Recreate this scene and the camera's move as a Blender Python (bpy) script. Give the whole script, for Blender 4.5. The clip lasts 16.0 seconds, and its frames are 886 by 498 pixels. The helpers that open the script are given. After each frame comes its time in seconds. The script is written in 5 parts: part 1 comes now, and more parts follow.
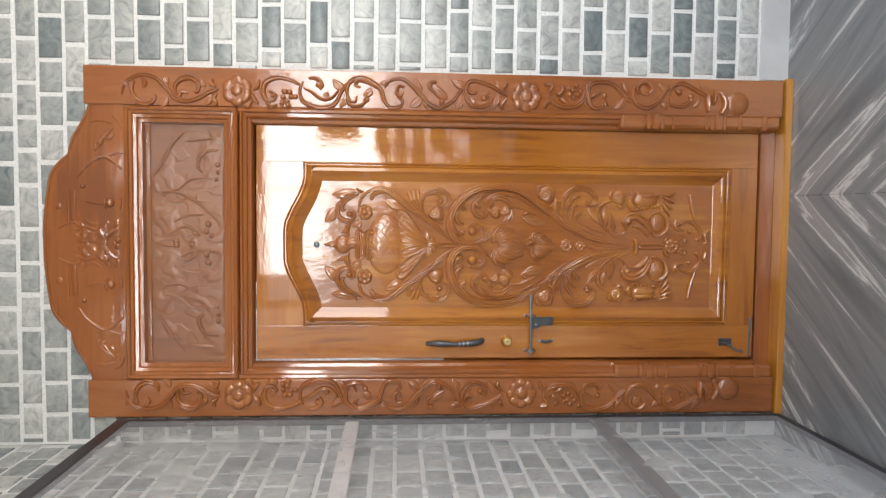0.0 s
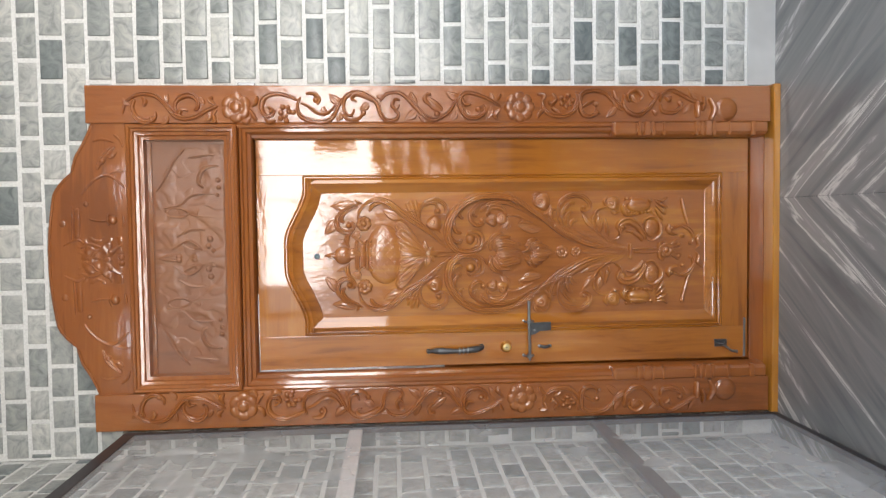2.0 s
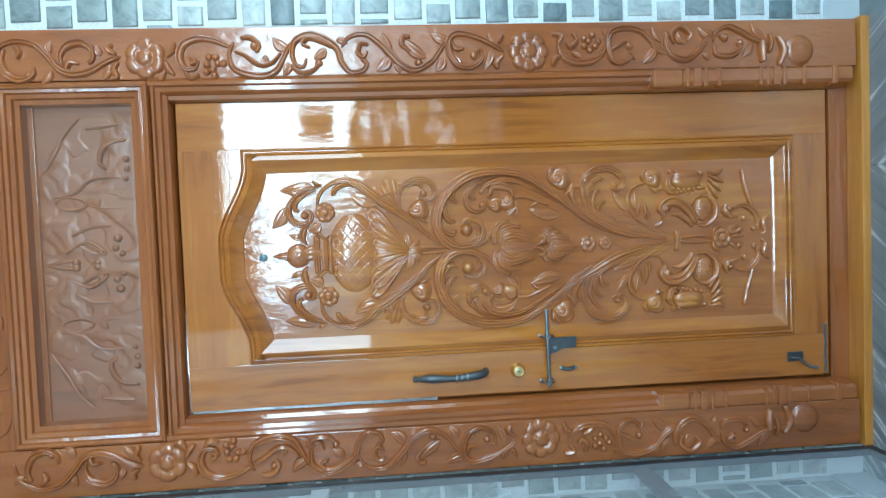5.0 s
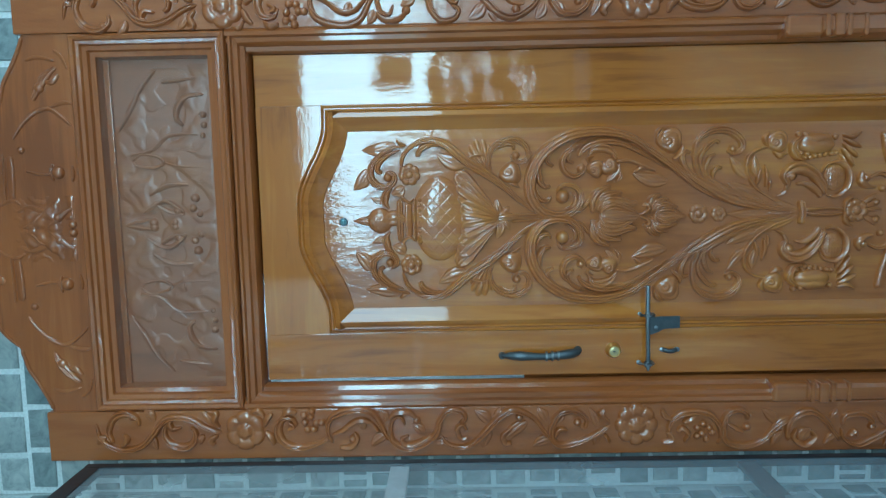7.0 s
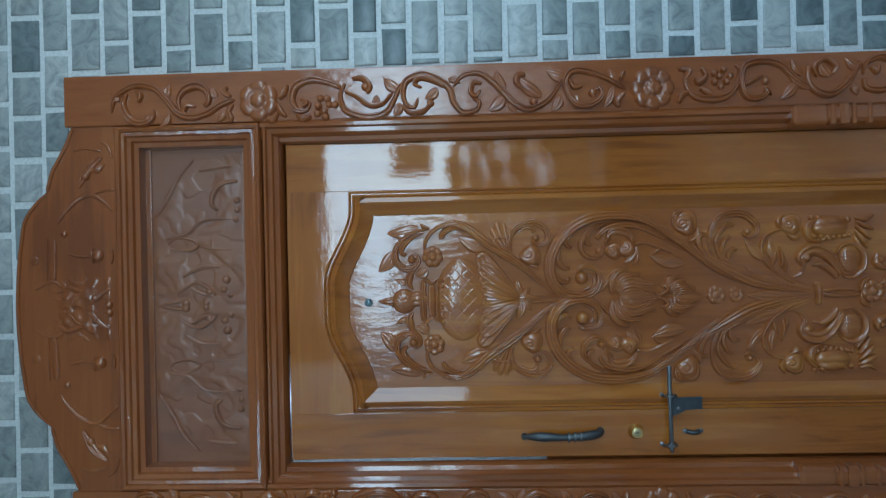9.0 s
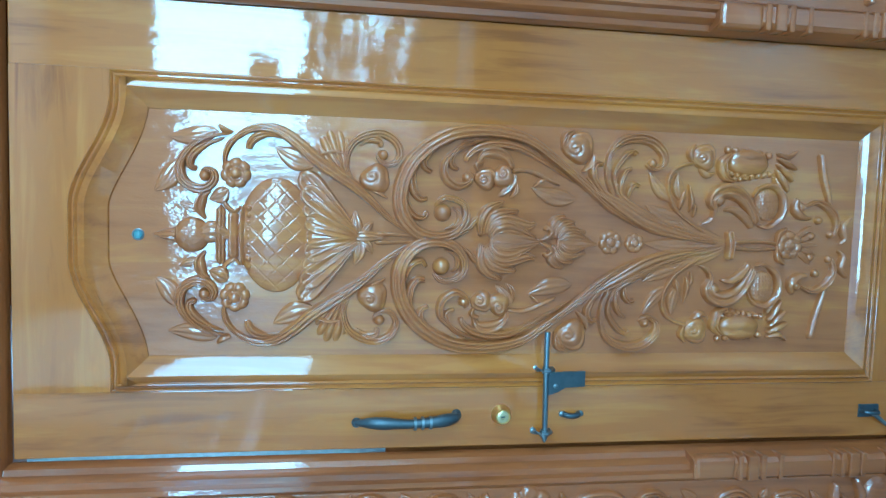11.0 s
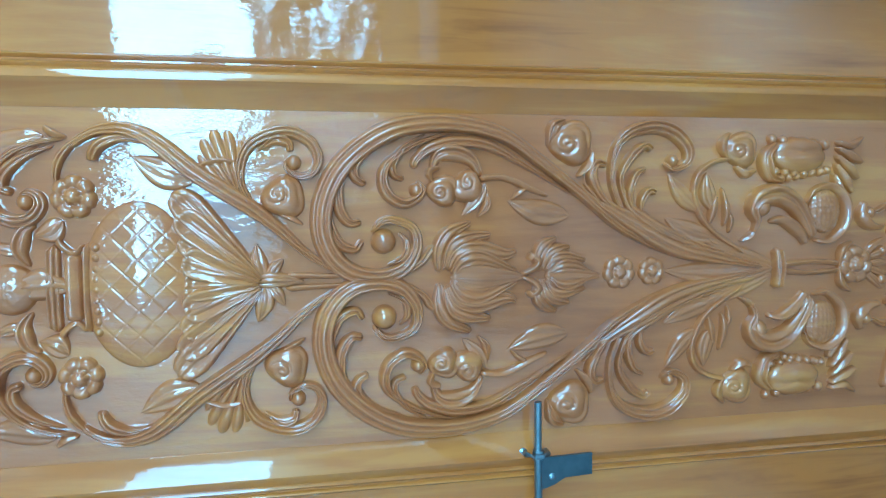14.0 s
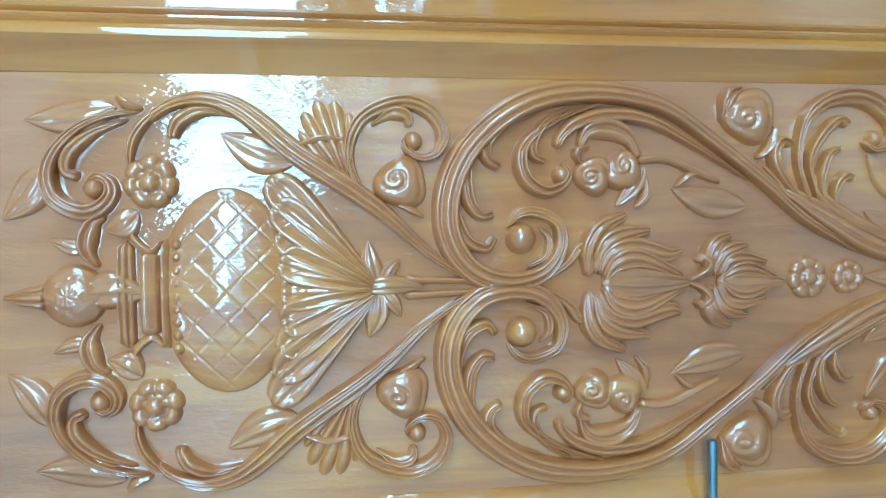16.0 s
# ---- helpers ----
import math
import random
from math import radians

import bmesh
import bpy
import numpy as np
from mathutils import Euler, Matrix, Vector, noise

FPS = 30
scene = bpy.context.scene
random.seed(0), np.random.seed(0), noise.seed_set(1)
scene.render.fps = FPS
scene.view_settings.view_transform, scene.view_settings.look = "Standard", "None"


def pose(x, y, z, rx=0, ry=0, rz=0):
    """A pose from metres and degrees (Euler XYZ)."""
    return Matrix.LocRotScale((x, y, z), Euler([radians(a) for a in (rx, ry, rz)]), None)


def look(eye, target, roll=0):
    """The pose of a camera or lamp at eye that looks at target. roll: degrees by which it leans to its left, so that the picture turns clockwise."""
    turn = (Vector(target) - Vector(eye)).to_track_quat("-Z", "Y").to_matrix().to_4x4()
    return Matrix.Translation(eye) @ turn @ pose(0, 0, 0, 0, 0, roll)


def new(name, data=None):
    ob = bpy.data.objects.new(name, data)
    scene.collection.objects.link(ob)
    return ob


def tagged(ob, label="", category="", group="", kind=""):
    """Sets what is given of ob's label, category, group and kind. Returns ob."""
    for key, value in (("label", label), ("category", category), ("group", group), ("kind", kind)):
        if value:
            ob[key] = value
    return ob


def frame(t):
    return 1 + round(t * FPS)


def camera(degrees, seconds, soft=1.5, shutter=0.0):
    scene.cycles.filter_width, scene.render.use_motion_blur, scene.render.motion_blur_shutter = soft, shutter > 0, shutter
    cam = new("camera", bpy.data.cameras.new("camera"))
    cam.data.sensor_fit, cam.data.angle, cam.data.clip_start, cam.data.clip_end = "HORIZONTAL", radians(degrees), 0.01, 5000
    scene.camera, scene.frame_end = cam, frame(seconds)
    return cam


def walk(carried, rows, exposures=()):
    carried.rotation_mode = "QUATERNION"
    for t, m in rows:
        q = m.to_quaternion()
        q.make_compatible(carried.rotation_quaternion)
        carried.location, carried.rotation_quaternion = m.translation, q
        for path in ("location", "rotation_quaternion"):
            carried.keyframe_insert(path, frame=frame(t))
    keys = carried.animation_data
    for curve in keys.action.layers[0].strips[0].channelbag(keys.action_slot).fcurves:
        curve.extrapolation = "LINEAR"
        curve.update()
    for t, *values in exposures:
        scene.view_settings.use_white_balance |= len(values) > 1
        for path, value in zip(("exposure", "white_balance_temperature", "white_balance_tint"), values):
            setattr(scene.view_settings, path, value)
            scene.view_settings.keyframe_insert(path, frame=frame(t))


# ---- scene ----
cam = camera(64.2, 16.0, soft=1.4)
PATH = [
    (0, (0.143, -2.93, 1.66), (0.035, -0.938, 1.525), -89.6),
    (0.5, (0.145, -2.969, 1.673), (0.037, -0.974, 1.584), -90.0),
    (1, (0.145, -2.98, 1.665), (0.047, -0.985, 1.558), -90.5),
    (1.5, (0.157, -2.982, 1.664), (0.058, -0.989, 1.529), -91.2),
    (2, (0.153, -2.981, 1.668), (0.065, -0.988, 1.525), -90.9),
    (2.5, (0.149, -2.985, 1.669), (0.056, -0.992, 1.54), -90.9),
    (3, (0.14, -2.976, 1.66), (0.056, -0.981, 1.541), -91.4),
    (3.5, (0.121, -2.874, 1.649), (0.04, -0.88, 1.508), -91.5),
    (3.7, (0.101, -2.78, 1.633), (0.034, -0.788, 1.464), -92.4),
    (5.8, (0.111, -2.078, 1.596), (-0.009, -0.088, 1.441), -92.1),
    (6, (0.13, -2.061, 1.587), (-0.022, -0.07, 1.469), -91.9),
    (6.5, (0.134, -2.056, 1.62), (-0.047, -0.066, 1.552), -91.9),
    (7, (0.157, -2.073, 1.657), (-0.077, -0.087, 1.69), -91.1),
    (7.5, (0.185, -2.078, 1.691), (-0.077, -0.096, 1.753), -91.2),
    (8, (0.148, -2.106, 1.727), (-0.04, -0.12, 1.862), -90.4),
    (8.5, (0.15, -2.125, 1.706), (0.157, -0.128, 1.815), -90.8),
    (9, (0.153, -2.133, 1.67), (0.156, -0.134, 1.748), -91.3),
    (9.5, (0.149, -2.056, 1.683), (0.051, -0.062, 1.552), -91.2),
    (10, (0.122, -1.849, 1.635), (0.022, 0.138, 1.431), -90.5),
    (10.2, (0.107, -1.763, 1.621), (0.002, 0.22, 1.378), -90.4),
    (12.3, (0.09, -1.466, 1.533), (-0.082, 0.495, 1.18), -87.4),
    (12.5, (0.089, -1.446, 1.524), (-0.071, 0.513, 1.155), -87.6),
    (13, (0.104, -1.286, 1.512), (-0.081, 0.662, 1.096), -90.0),
    (13.5, (0.133, -1.148, 1.487), (-0.038, 0.809, 1.114), -89.2),
    (14, (0.127, -1.101, 1.459), (-0.016, 0.857, 1.076), -91.2),
    (14.5, (0.135, -1.069, 1.459), (-0.152, 0.893, 1.204), -85.8),
    (15, (0.13, -1.039, 1.473), (-0.058, 0.931, 1.185), -87.1),
    (15.5, (0.136, -0.991, 1.522), (-0.028, 0.983, 1.251), -90.1),
    (16, (0.082, -0.872, 1.558), (0.005, 1.108, 1.287), -91.0),
]
EXPOSURES = [(0.0, 1.32, 6650, 14), (3.7, 1.30, 6700, 15), (5.8, 1.58, 3750, -24), (6.5, 1.50, 3900, -24), (7.0, 0.88, 4200, -22), (7.5, 0.92, 4450, -16), (8.0, 0.48, 4800, -9),
             (8.5, 0.46, 4600, -10), (9.0, 0.16, 4650, -7), (9.5, 1.03, 4200, -19), (10.2, 1.54, 3480, -24), (12.5, 1.69, 3500, -23), (14.0, 1.75, 3400, -24), (14.5, 1.72, 3450, -25), (15.0, 1.66, 3280, -26), (15.5, 1.72, 3430, -26), (16.0, 1.95, 3470, -26)]
walk(cam, [(t, look(eye, target, roll)) for t, eye, target, roll in PATH], EXPOSURES)

# ---- world and light: an open porch behind the camera, pale daylight ----
world = bpy.data.worlds.new("sky")
scene.world = world
world.use_nodes = True
sky = world.node_tree.nodes.new("ShaderNodeTexSky")
sky.sky_type, sky.sun_disc = 'NISHITA', False
sky.sun_elevation, sky.sun_rotation = radians(48), radians(20)
back = world.node_tree.nodes["Background"]
back.inputs["Strength"].default_value = 0.13
world.node_tree.links.new(sky.outputs["Color"], back.inputs["Color"])

sun_data = bpy.data.lights.new("sun", 'SUN')
sun_data.energy, sun_data.angle, sun_data.color = 5.0, radians(0.5), (1.0, 0.95, 0.86)
sun = new("sun", sun_data)
sun.matrix_world = look((2, 6, 8), (0, 0, 0))


def area_lamp(name, eye, target, w, h, watts, colour):
    data = bpy.data.lights.new(name, 'AREA')
    data.shape, data.size, data.size_y, data.energy, data.color = 'RECTANGLE', w, h, watts, colour
    ob = new(name, data)
    ob.matrix_world = look(eye, target)
    return ob


# the bright sky in the two porch openings, clear of the trees outside
area_lamp("sky_in_opening", (1.40, -4.22, 1.80), (1.40, 0, 1.80), 2.10, 1.84, 70, (1.0, 0.985, 0.955))
area_lamp("sky_over_trees", (-0.08, -4.22, 2.53), (-0.08, 0, 2.53), 0.84, 0.38, 6, (1.0, 0.985, 0.955))
area_lamp("sky_in_side_opening", (3.1, -2.3, 2.22), (0, -2.3, 2.22), 3.0, 0.98, 23, (0.97, 0.98, 1.0))
# two square panel lamps in the porch ceiling
for lamp_x in (0.42, -0.62):
    area_lamp("ceiling_panel_light", (lamp_x, -2.1, 3.374), (lamp_x, -2.1, 0), 0.26, 0.26, 1.3, (0.84, 0.93, 1.0))
# the lit room behind the door, seen through the gap
room_data = bpy.data.lights.new("room_lamp", 'POINT')
room_data.energy, room_data.shadow_soft_size = 10, 0.05
room_lamp = new("room_lamp", room_data)
room_lamp.location = (-0.5, 1.0, 2.2)

# ---- materials ----
def shader(name):
    m = bpy.data.materials.new(name)
    m.use_nodes = True
    t = m.node_tree
    return m, t, t.nodes["Principled BSDF"]


def add(t, kind, **values):
    n = t.nodes.new(kind)
    for k, v in values.items():
        n.inputs[k.replace("_", " ")].default_value = v
    return n


def ramp(t, source, *stops):
    r = t.nodes.new("ShaderNodeValToRGB")
    e = r.color_ramp.elements
    while len(e) < len(stops):
        e.new(0.5)
    for k, (p, c) in enumerate(stops):
        e[k].position, e[k].color = p, (*c, 1)
    t.links.new(source, r.inputs[0])
    return r.outputs[0]


def coords(t, scale):
    c = t.nodes.new("ShaderNodeTexCoord")
    m = t.nodes.new("ShaderNodeMapping")
    m.inputs["Scale"].default_value = scale
    t.links.new(c.outputs["Object"], m.inputs[0])
    return m.outputs[0]


def bump(t, bsdf, height, strength, distance, coat=False):
    b = add(t, "ShaderNodeBump", Strength=strength, Distance=distance)
    t.links.new(height, b.inputs["Height"])
    t.links.new(b.outputs[0], bsdf.inputs["Normal"])
    if coat:
        t.links.new(b.outputs[0], bsdf.inputs["Coat Normal"])


def varnished(name, dark, mid, light, along, coat_rough=0.03, ripple=0.07):
    """Lacquered wood with its grain along 'x' or 'z'."""
    m, t, b = shader(name)
    stretch = (26, 26, 2.2) if along == 'z' else (2.2, 26, 26)
    v = coords(t, stretch)
    grain = add(t, "ShaderNodeTexNoise", Scale=1.0, Detail=6.0, Roughness=0.6, Distortion=0.6)
    t.links.new(v, grain.inputs["Vector"])
    broad = add(t, "ShaderNodeTexNoise", Scale=2.3, Detail=3.0)
    t.links.new(coords(t, (1, 1, 0.6) if along == 'z' else (0.6, 1, 1)), broad.inputs["Vector"])
    mix = add(t, "ShaderNodeMath")
    mix.operation, mix.inputs[1].default_value = 'MULTIPLY_ADD', 0.6
    half = add(t, "ShaderNodeMath")
    half.operation, half.inputs[1].default_value = 'MULTIPLY', 0.58
    t.links.new(broad.outputs[0], half.inputs[0])
    t.links.new(grain.outputs[0], mix.inputs[0])
    t.links.new(half.outputs[0], mix.inputs[2])
    dark, light = [tuple(0.70 * a + 0.30 * c for a, c in zip(end, mid)) for end in (dark, light)]
    t.links.new(ramp(t, mix.outputs[0], (0.45, dark), (0.555, mid), (0.60, mid), (0.69, light)), b.inputs["Base Color"])
    b.inputs["Roughness"].default_value = 0.38
    b.inputs["Coat Weight"].default_value = 1.0
    b.inputs["Coat Roughness"].default_value = coat_rough
    b.inputs["Coat IOR"].default_value = 1.66
    b.inputs["Specular IOR Level"].default_value = 0.12
    fine = add(t, "ShaderNodeTexNoise", Scale=38.0, Detail=4.0, Roughness=0.62)
    t.links.new(coords(t, (1, 1, 0.35) if along == 'z' else (0.35, 1, 1)), fine.inputs["Vector"])
    bump(t, b, fine.outputs[0], ripple, 0.004, coat=True)
    return m


TEAK = ((0.19, 0.054, 0.007), (0.37, 0.125, 0.013), (0.46, 0.180, 0.022))
RED_TEAK = ((0.18, 0.052, 0.012), (0.29, 0.090, 0.019), (0.36, 0.125, 0.028))
TEAK_UP = varnished("teak_upright", *TEAK, 'z')
TEAK_ACROSS = varnished("teak_across", *TEAK, 'x')
PANEL_WOOD = varnished("panel_wood", (0.23, 0.073, 0.017), (0.345, 0.118, 0.026), (0.46, 0.185, 0.030), 'z', 0.035, 0.34)
DULL_WOOD = varnished("dull_wood", (0.19, 0.060, 0.018), (0.27, 0.092, 0.028), (0.33, 0.125, 0.040), 'z', 0.38, 0.2)
RED_UP = varnished("red_teak_upright", *RED_TEAK, 'z', 0.05, 0.16)
JAMB_WOOD = varnished("carved_red_teak", *RED_TEAK, 'z', 0.13, 0.55)
RED_ACROSS = varnished("red_teak_across", *RED_TEAK, 'x', 0.06, 0.22)
SILL_WOOD = varnished("sill_wood", (0.36, 0.13, 0.016), (0.48, 0.20, 0.026), (0.56, 0.26, 0.045), 'x')


def plain(name, colour, rough, metal=0.0, grain=60.0, depth=0.05):
    m, t, b = shader(name)
    n = add(t, "ShaderNodeTexNoise", Scale=grain, Detail=3.0)
    t.links.new(coords(t, (1, 1, 1)), n.inputs["Vector"])
    lo = tuple(c * 0.82 for c in colour)
    t.links.new(ramp(t, n.outputs[0], (0.35, lo), (0.65, colour)), b.inputs["Base Color"])
    b.inputs["Roughness"].default_value, b.inputs["Metallic"].default_value = rough, metal
    bump(t, b, n.outputs[0], depth, 0.002)
    return m


GROUT = plain("pale_grout", (0.78, 0.80, 0.78), 0.7, grain=120)
ALUMINIUM = plain("dark_anodised_aluminium", (0.045, 0.045, 0.05), 0.4, 0.3)
PALE_BAR = plain("pale_aluminium", (0.72, 0.72, 0.72), 0.35, 0.2)
STEEL = plain("grey_steel", (0.30, 0.31, 0.32), 0.32, 0.9)
DARK_STEEL = plain("dark_antique_steel", (0.11, 0.115, 0.12), 0.38, 0.7)
BRASS = plain("brass", (0.78, 0.50, 0.14), 0.30, 0.9)
LOCK_CORE = plain("pale_brass", (0.74, 0.60, 0.32), 0.35, 0.7)
PLASTER = plain("plaster", (0.44, 0.42, 0.38), 0.85, grain=30)
WHITE_PAINT = plain("white_paint", (0.80, 0.80, 0.79), 0.5)
HEDGE = plain("hedge_leaves", (0.12, 0.15, 0.05), 0.55, grain=9)
OUTER_WALL = plain("weathered_wall", (0.22, 0.16, 0.11), 0.9, grain=6)
EARTH = plain("earth", (0.13, 0.10, 0.07), 0.95, grain=2)


def stone_brick():
    """Glazed stone-look brick, each one with its own shade and veins."""
    m, t, b = shader("stone_brick_tile")
    info = t.nodes.new("ShaderNodeObjectInfo")
    c = t.nodes.new("ShaderNodeTexCoord")
    off = t.nodes.new("ShaderNodeVectorMath")
    off.operation = 'ADD'
    t.links.new(c.outputs["Object"], off.inputs[0])
    shift = t.nodes.new("ShaderNodeVectorMath")
    shift.operation = 'SCALE'
    shift.inputs[0].default_value = (37, 11, 23)
    t.links.new(info.outputs["Random"], shift.inputs["Scale"])
    t.links.new(shift.outputs[0], off.inputs[1])
    cloud = add(t, "ShaderNodeTexNoise", Scale=14.0, Detail=5.0, Roughness=0.65, Distortion=1.8)
    t.links.new(off.outputs[0], cloud.inputs["Vector"])
    own = ramp(t, info.outputs["Random"], (0.0, (0.15, 0.18, 0.185)), (0.16, (0.22, 0.25, 0.25)), (0.4, (0.31, 0.335, 0.325)),
               (0.75, (0.40, 0.42, 0.405)), (1.0, (0.47, 0.49, 0.47)))
    marks = ramp(t, cloud.outputs[0], (0.32, (0.62, 0.64, 0.64)), (0.5, (1.0, 1.0, 1.0)), (0.68, (1.30, 1.28, 1.22)))
    mul = t.nodes.new("ShaderNodeMixRGB")
    mul.blend_type = 'MULTIPLY'
    mul.inputs[0].default_value = 1.0
    t.links.new(own, mul.inputs[1])
    t.links.new(marks, mul.inputs[2])
    t.links.new(mul.outputs[0], b.inputs["Base Color"])
    b.inputs["Roughness"].default_value = 0.30
    bump(t, b, cloud.outputs[0], 0.25, 0.004)
    return m


BRICK = stone_brick()


def marble():
    """Grey floor marble, book-matched about the seam at x = 0.22."""
    m, t, b = shader("grey_marble")
    c = t.nodes.new("ShaderNodeTexCoord")
    sep = t.nodes.new("ShaderNodeSeparateXYZ")
    t.links.new(c.outputs["Object"], sep.inputs[0])
    sub = add(t, "ShaderNodeMath")
    sub.operation, sub.inputs[1].default_value = 'SUBTRACT', 0.22
    t.links.new(sep.outputs[0], sub.inputs[0])
    mirror = add(t, "ShaderNodeMath")
    mirror.operation = 'ABSOLUTE'
    t.links.new(sub.outputs[0], mirror.inputs[0])
    comb = t.nodes.new("ShaderNodeCombineXYZ")
    t.links.new(mirror.outputs[0], comb.inputs[0])
    t.links.new(sep.outputs[1], comb.inputs[1])
    turn = t.nodes.new("ShaderNodeMapping")
    turn.inputs["Rotation"].default_value = (0, 0, radians(57))
    t.links.new(comb.outputs[0], turn.inputs[0])
    long = t.nodes.new("ShaderNodeMapping")
    long.inputs["Scale"].default_value = (0.34, 4.4, 1)
    t.links.new(turn.outputs[0], long.inputs[0])
    veins = add(t, "ShaderNodeTexNoise", Scale=2.1, Detail=7.0, Roughness=0.6, Distortion=0.7)
    t.links.new(long.outputs[0], veins.inputs["Vector"])
    t.links.new(ramp(t, veins.outputs[0], (0.30, (0.10, 0.115, 0.125)), (0.44, (0.17, 0.185, 0.19)), (0.545, (0.22, 0.23, 0.235)),
                     (0.580, (0.56, 0.57, 0.56)), (0.605, (0.25, 0.26, 0.26)), (0.75, (0.36, 0.37, 0.36))), b.inputs["Base Color"])
    b.inputs["Roughness"].default_value = 0.22
    bump(t, b, veins.outputs[0], 0.03, 0.002)
    return m


MARBLE = marble()


def netting():
    """Fine grey insect net: mostly open, the threads scatter light."""
    m, t, b = shader("insect_net")
    out = t.nodes["Material Output"]
    b.inputs["Base Color"].default_value = (0.62, 0.65, 0.67, 1)
    b.inputs["Roughness"].default_value = 0.6
    clear = t.nodes.new("ShaderNodeBsdfTransparent")
    mix = t.nodes.new("ShaderNodeMixShader")
    n = add(t, "ShaderNodeTexNoise", Scale=5.0, Detail=3.0)
    t.links.new(coords(t, (1, 1, 1)), n.inputs["Vector"])
    t.links.new(ramp(t, n.outputs[0], (0.3, (0.26, 0.26, 0.26)), (0.7, (0.36, 0.36, 0.36))), mix.inputs[0])
    t.links.new(clear.outputs[0], mix.inputs[1])
    t.links.new(b.outputs[0], mix.inputs[2])
    t.links.new(mix.outputs[0], out.inputs["Surface"])
    return m


NET = netting()


def pane():
    """Thin old glass under a film of dust."""
    m, t, b = shader("dusty_glass")
    out = t.nodes["Material Output"]
    b.inputs["Base Color"].default_value = (0.33, 0.27, 0.22, 1)
    b.inputs["Roughness"].default_value = 0.25
    clear = t.nodes.new("ShaderNodeBsdfTransparent")
    clear.inputs[0].default_value = (0.97, 0.97, 0.97, 1)
    mix = t.nodes.new("ShaderNodeMixShader")
    n = add(t, "ShaderNodeTexNoise", Scale=9.0, Detail=5.0)
    t.links.new(coords(t, (1, 1, 1)), n.inputs["Vector"])
    t.links.new(ramp(t, n.outputs[0], (0.3, (0.03, 0.03, 0.03)), (0.7, (0.08, 0.08, 0.08))), mix.inputs[0])
    t.links.new(clear.outputs[0], mix.inputs[1])
    t.links.new(b.outputs[0], mix.inputs[2])
    t.links.new(mix.outputs[0], out.inputs["Surface"])
    return m


GLASS = pane()

MARBLE_PALE = plain("pale_grey_marble", (0.58, 0.60, 0.59), 0.3, grain=5)

# ---- mesh helpers ----
def finish(bm, smooth=None):
    bmesh.ops.recalc_face_normals(bm, faces=bm.faces)
    if smooth is not None:
        for f in bm.faces:
            f.smooth = True
        for e in bm.edges:
            if len(e.link_faces) == 2 and e.calc_face_angle(0) > radians(smooth):
                e.smooth = False
    return bm


def part(name, bm, material, parent=None, label="", at=None):
    mesh = bpy.data.meshes.new(name)
    bm.to_mesh(mesh)
    bm.free()
    mesh.materials.append(material)
    ob = new(name, mesh)
    if at is not None:
        ob.matrix_basis = at
    ob.parent = parent
    if label:
        ob["label"] = label
    return ob


def thing(name, label, category, group="", kind=""):
    return tagged(new(name), label, category, group, kind)


def box(x0, x1, y0, y1, z0, z1, bevel=0.003, seg=2):
    bm = bmesh.new()
    bmesh.ops.create_cube(bm, size=1)
    for v in bm.verts:
        v.co = Vector(((x0 + x1) / 2 + v.co.x * (x1 - x0), (y0 + y1) / 2 + v.co.y * (y1 - y0), (z0 + z1) / 2 + v.co.z * (z1 - z0)))
    if bevel:
        bmesh.ops.bevel(bm, geom=bm.edges[:], offset=bevel, segments=seg, affect='EDGES', profile=0.6)
    return finish(bm, 12)


def loop_sweep(loop, profile):
    """A moulding that runs round a closed loop of (x, z), counter-clockwise seen from the front; profile: (inset, y) steps."""
    bm = bmesh.new()
    n = len(loop)
    rings = []
    for i in range(n):
        p, a, b = Vector(loop[i]), Vector(loop[i - 1]), Vector(loop[(i + 1) % n])
        d0, d1 = (p - a).normalized(), (b - p).normalized()
        n0, n1 = Vector((-d0.y, d0.x)), Vector((-d1.y, d1.x))
        m = (n0 + n1).normalized()
        m = m / max(0.35, m.dot(n0))
        rings.append([bm.verts.new((p.x + m.x * s, y, p.y + m.y * s)) for s, y in profile])
    for i in range(n):
        r, q = rings[i], rings[(i + 1) % n]
        for k in range(len(profile) - 1):
            bm.faces.new((r[k], r[k + 1], q[k + 1], q[k]))
    return finish(bm, 35)


def strip(profile, z0, z1):
    """A straight upright moulding: profile of (x, y) swept from z0 to z1, closed at its ends."""
    bm = bmesh.new()
    lo = [bm.verts.new((x, y, z0)) for x, y in profile]
    hi = [bm.verts.new((x, y, z1)) for x, y in profile]
    for k in range(len(profile)):
        j = (k + 1) % len(profile)
        bm.faces.new((lo[k], lo[j], hi[j], hi[k]))
    bm.faces.new(lo[::-1])
    bm.faces.new(hi)
    return finish(bm, 35)


def rect_loop(x0, x1, z0, z1):
    return [(x0, z0), (x1, z0), (x1, z1), (x0, z1)]


def smoothstep(a, b, v):
    u = min(1, max(0, (v - a) / (b - a)))
    return u * u * (3 - 2 * u)


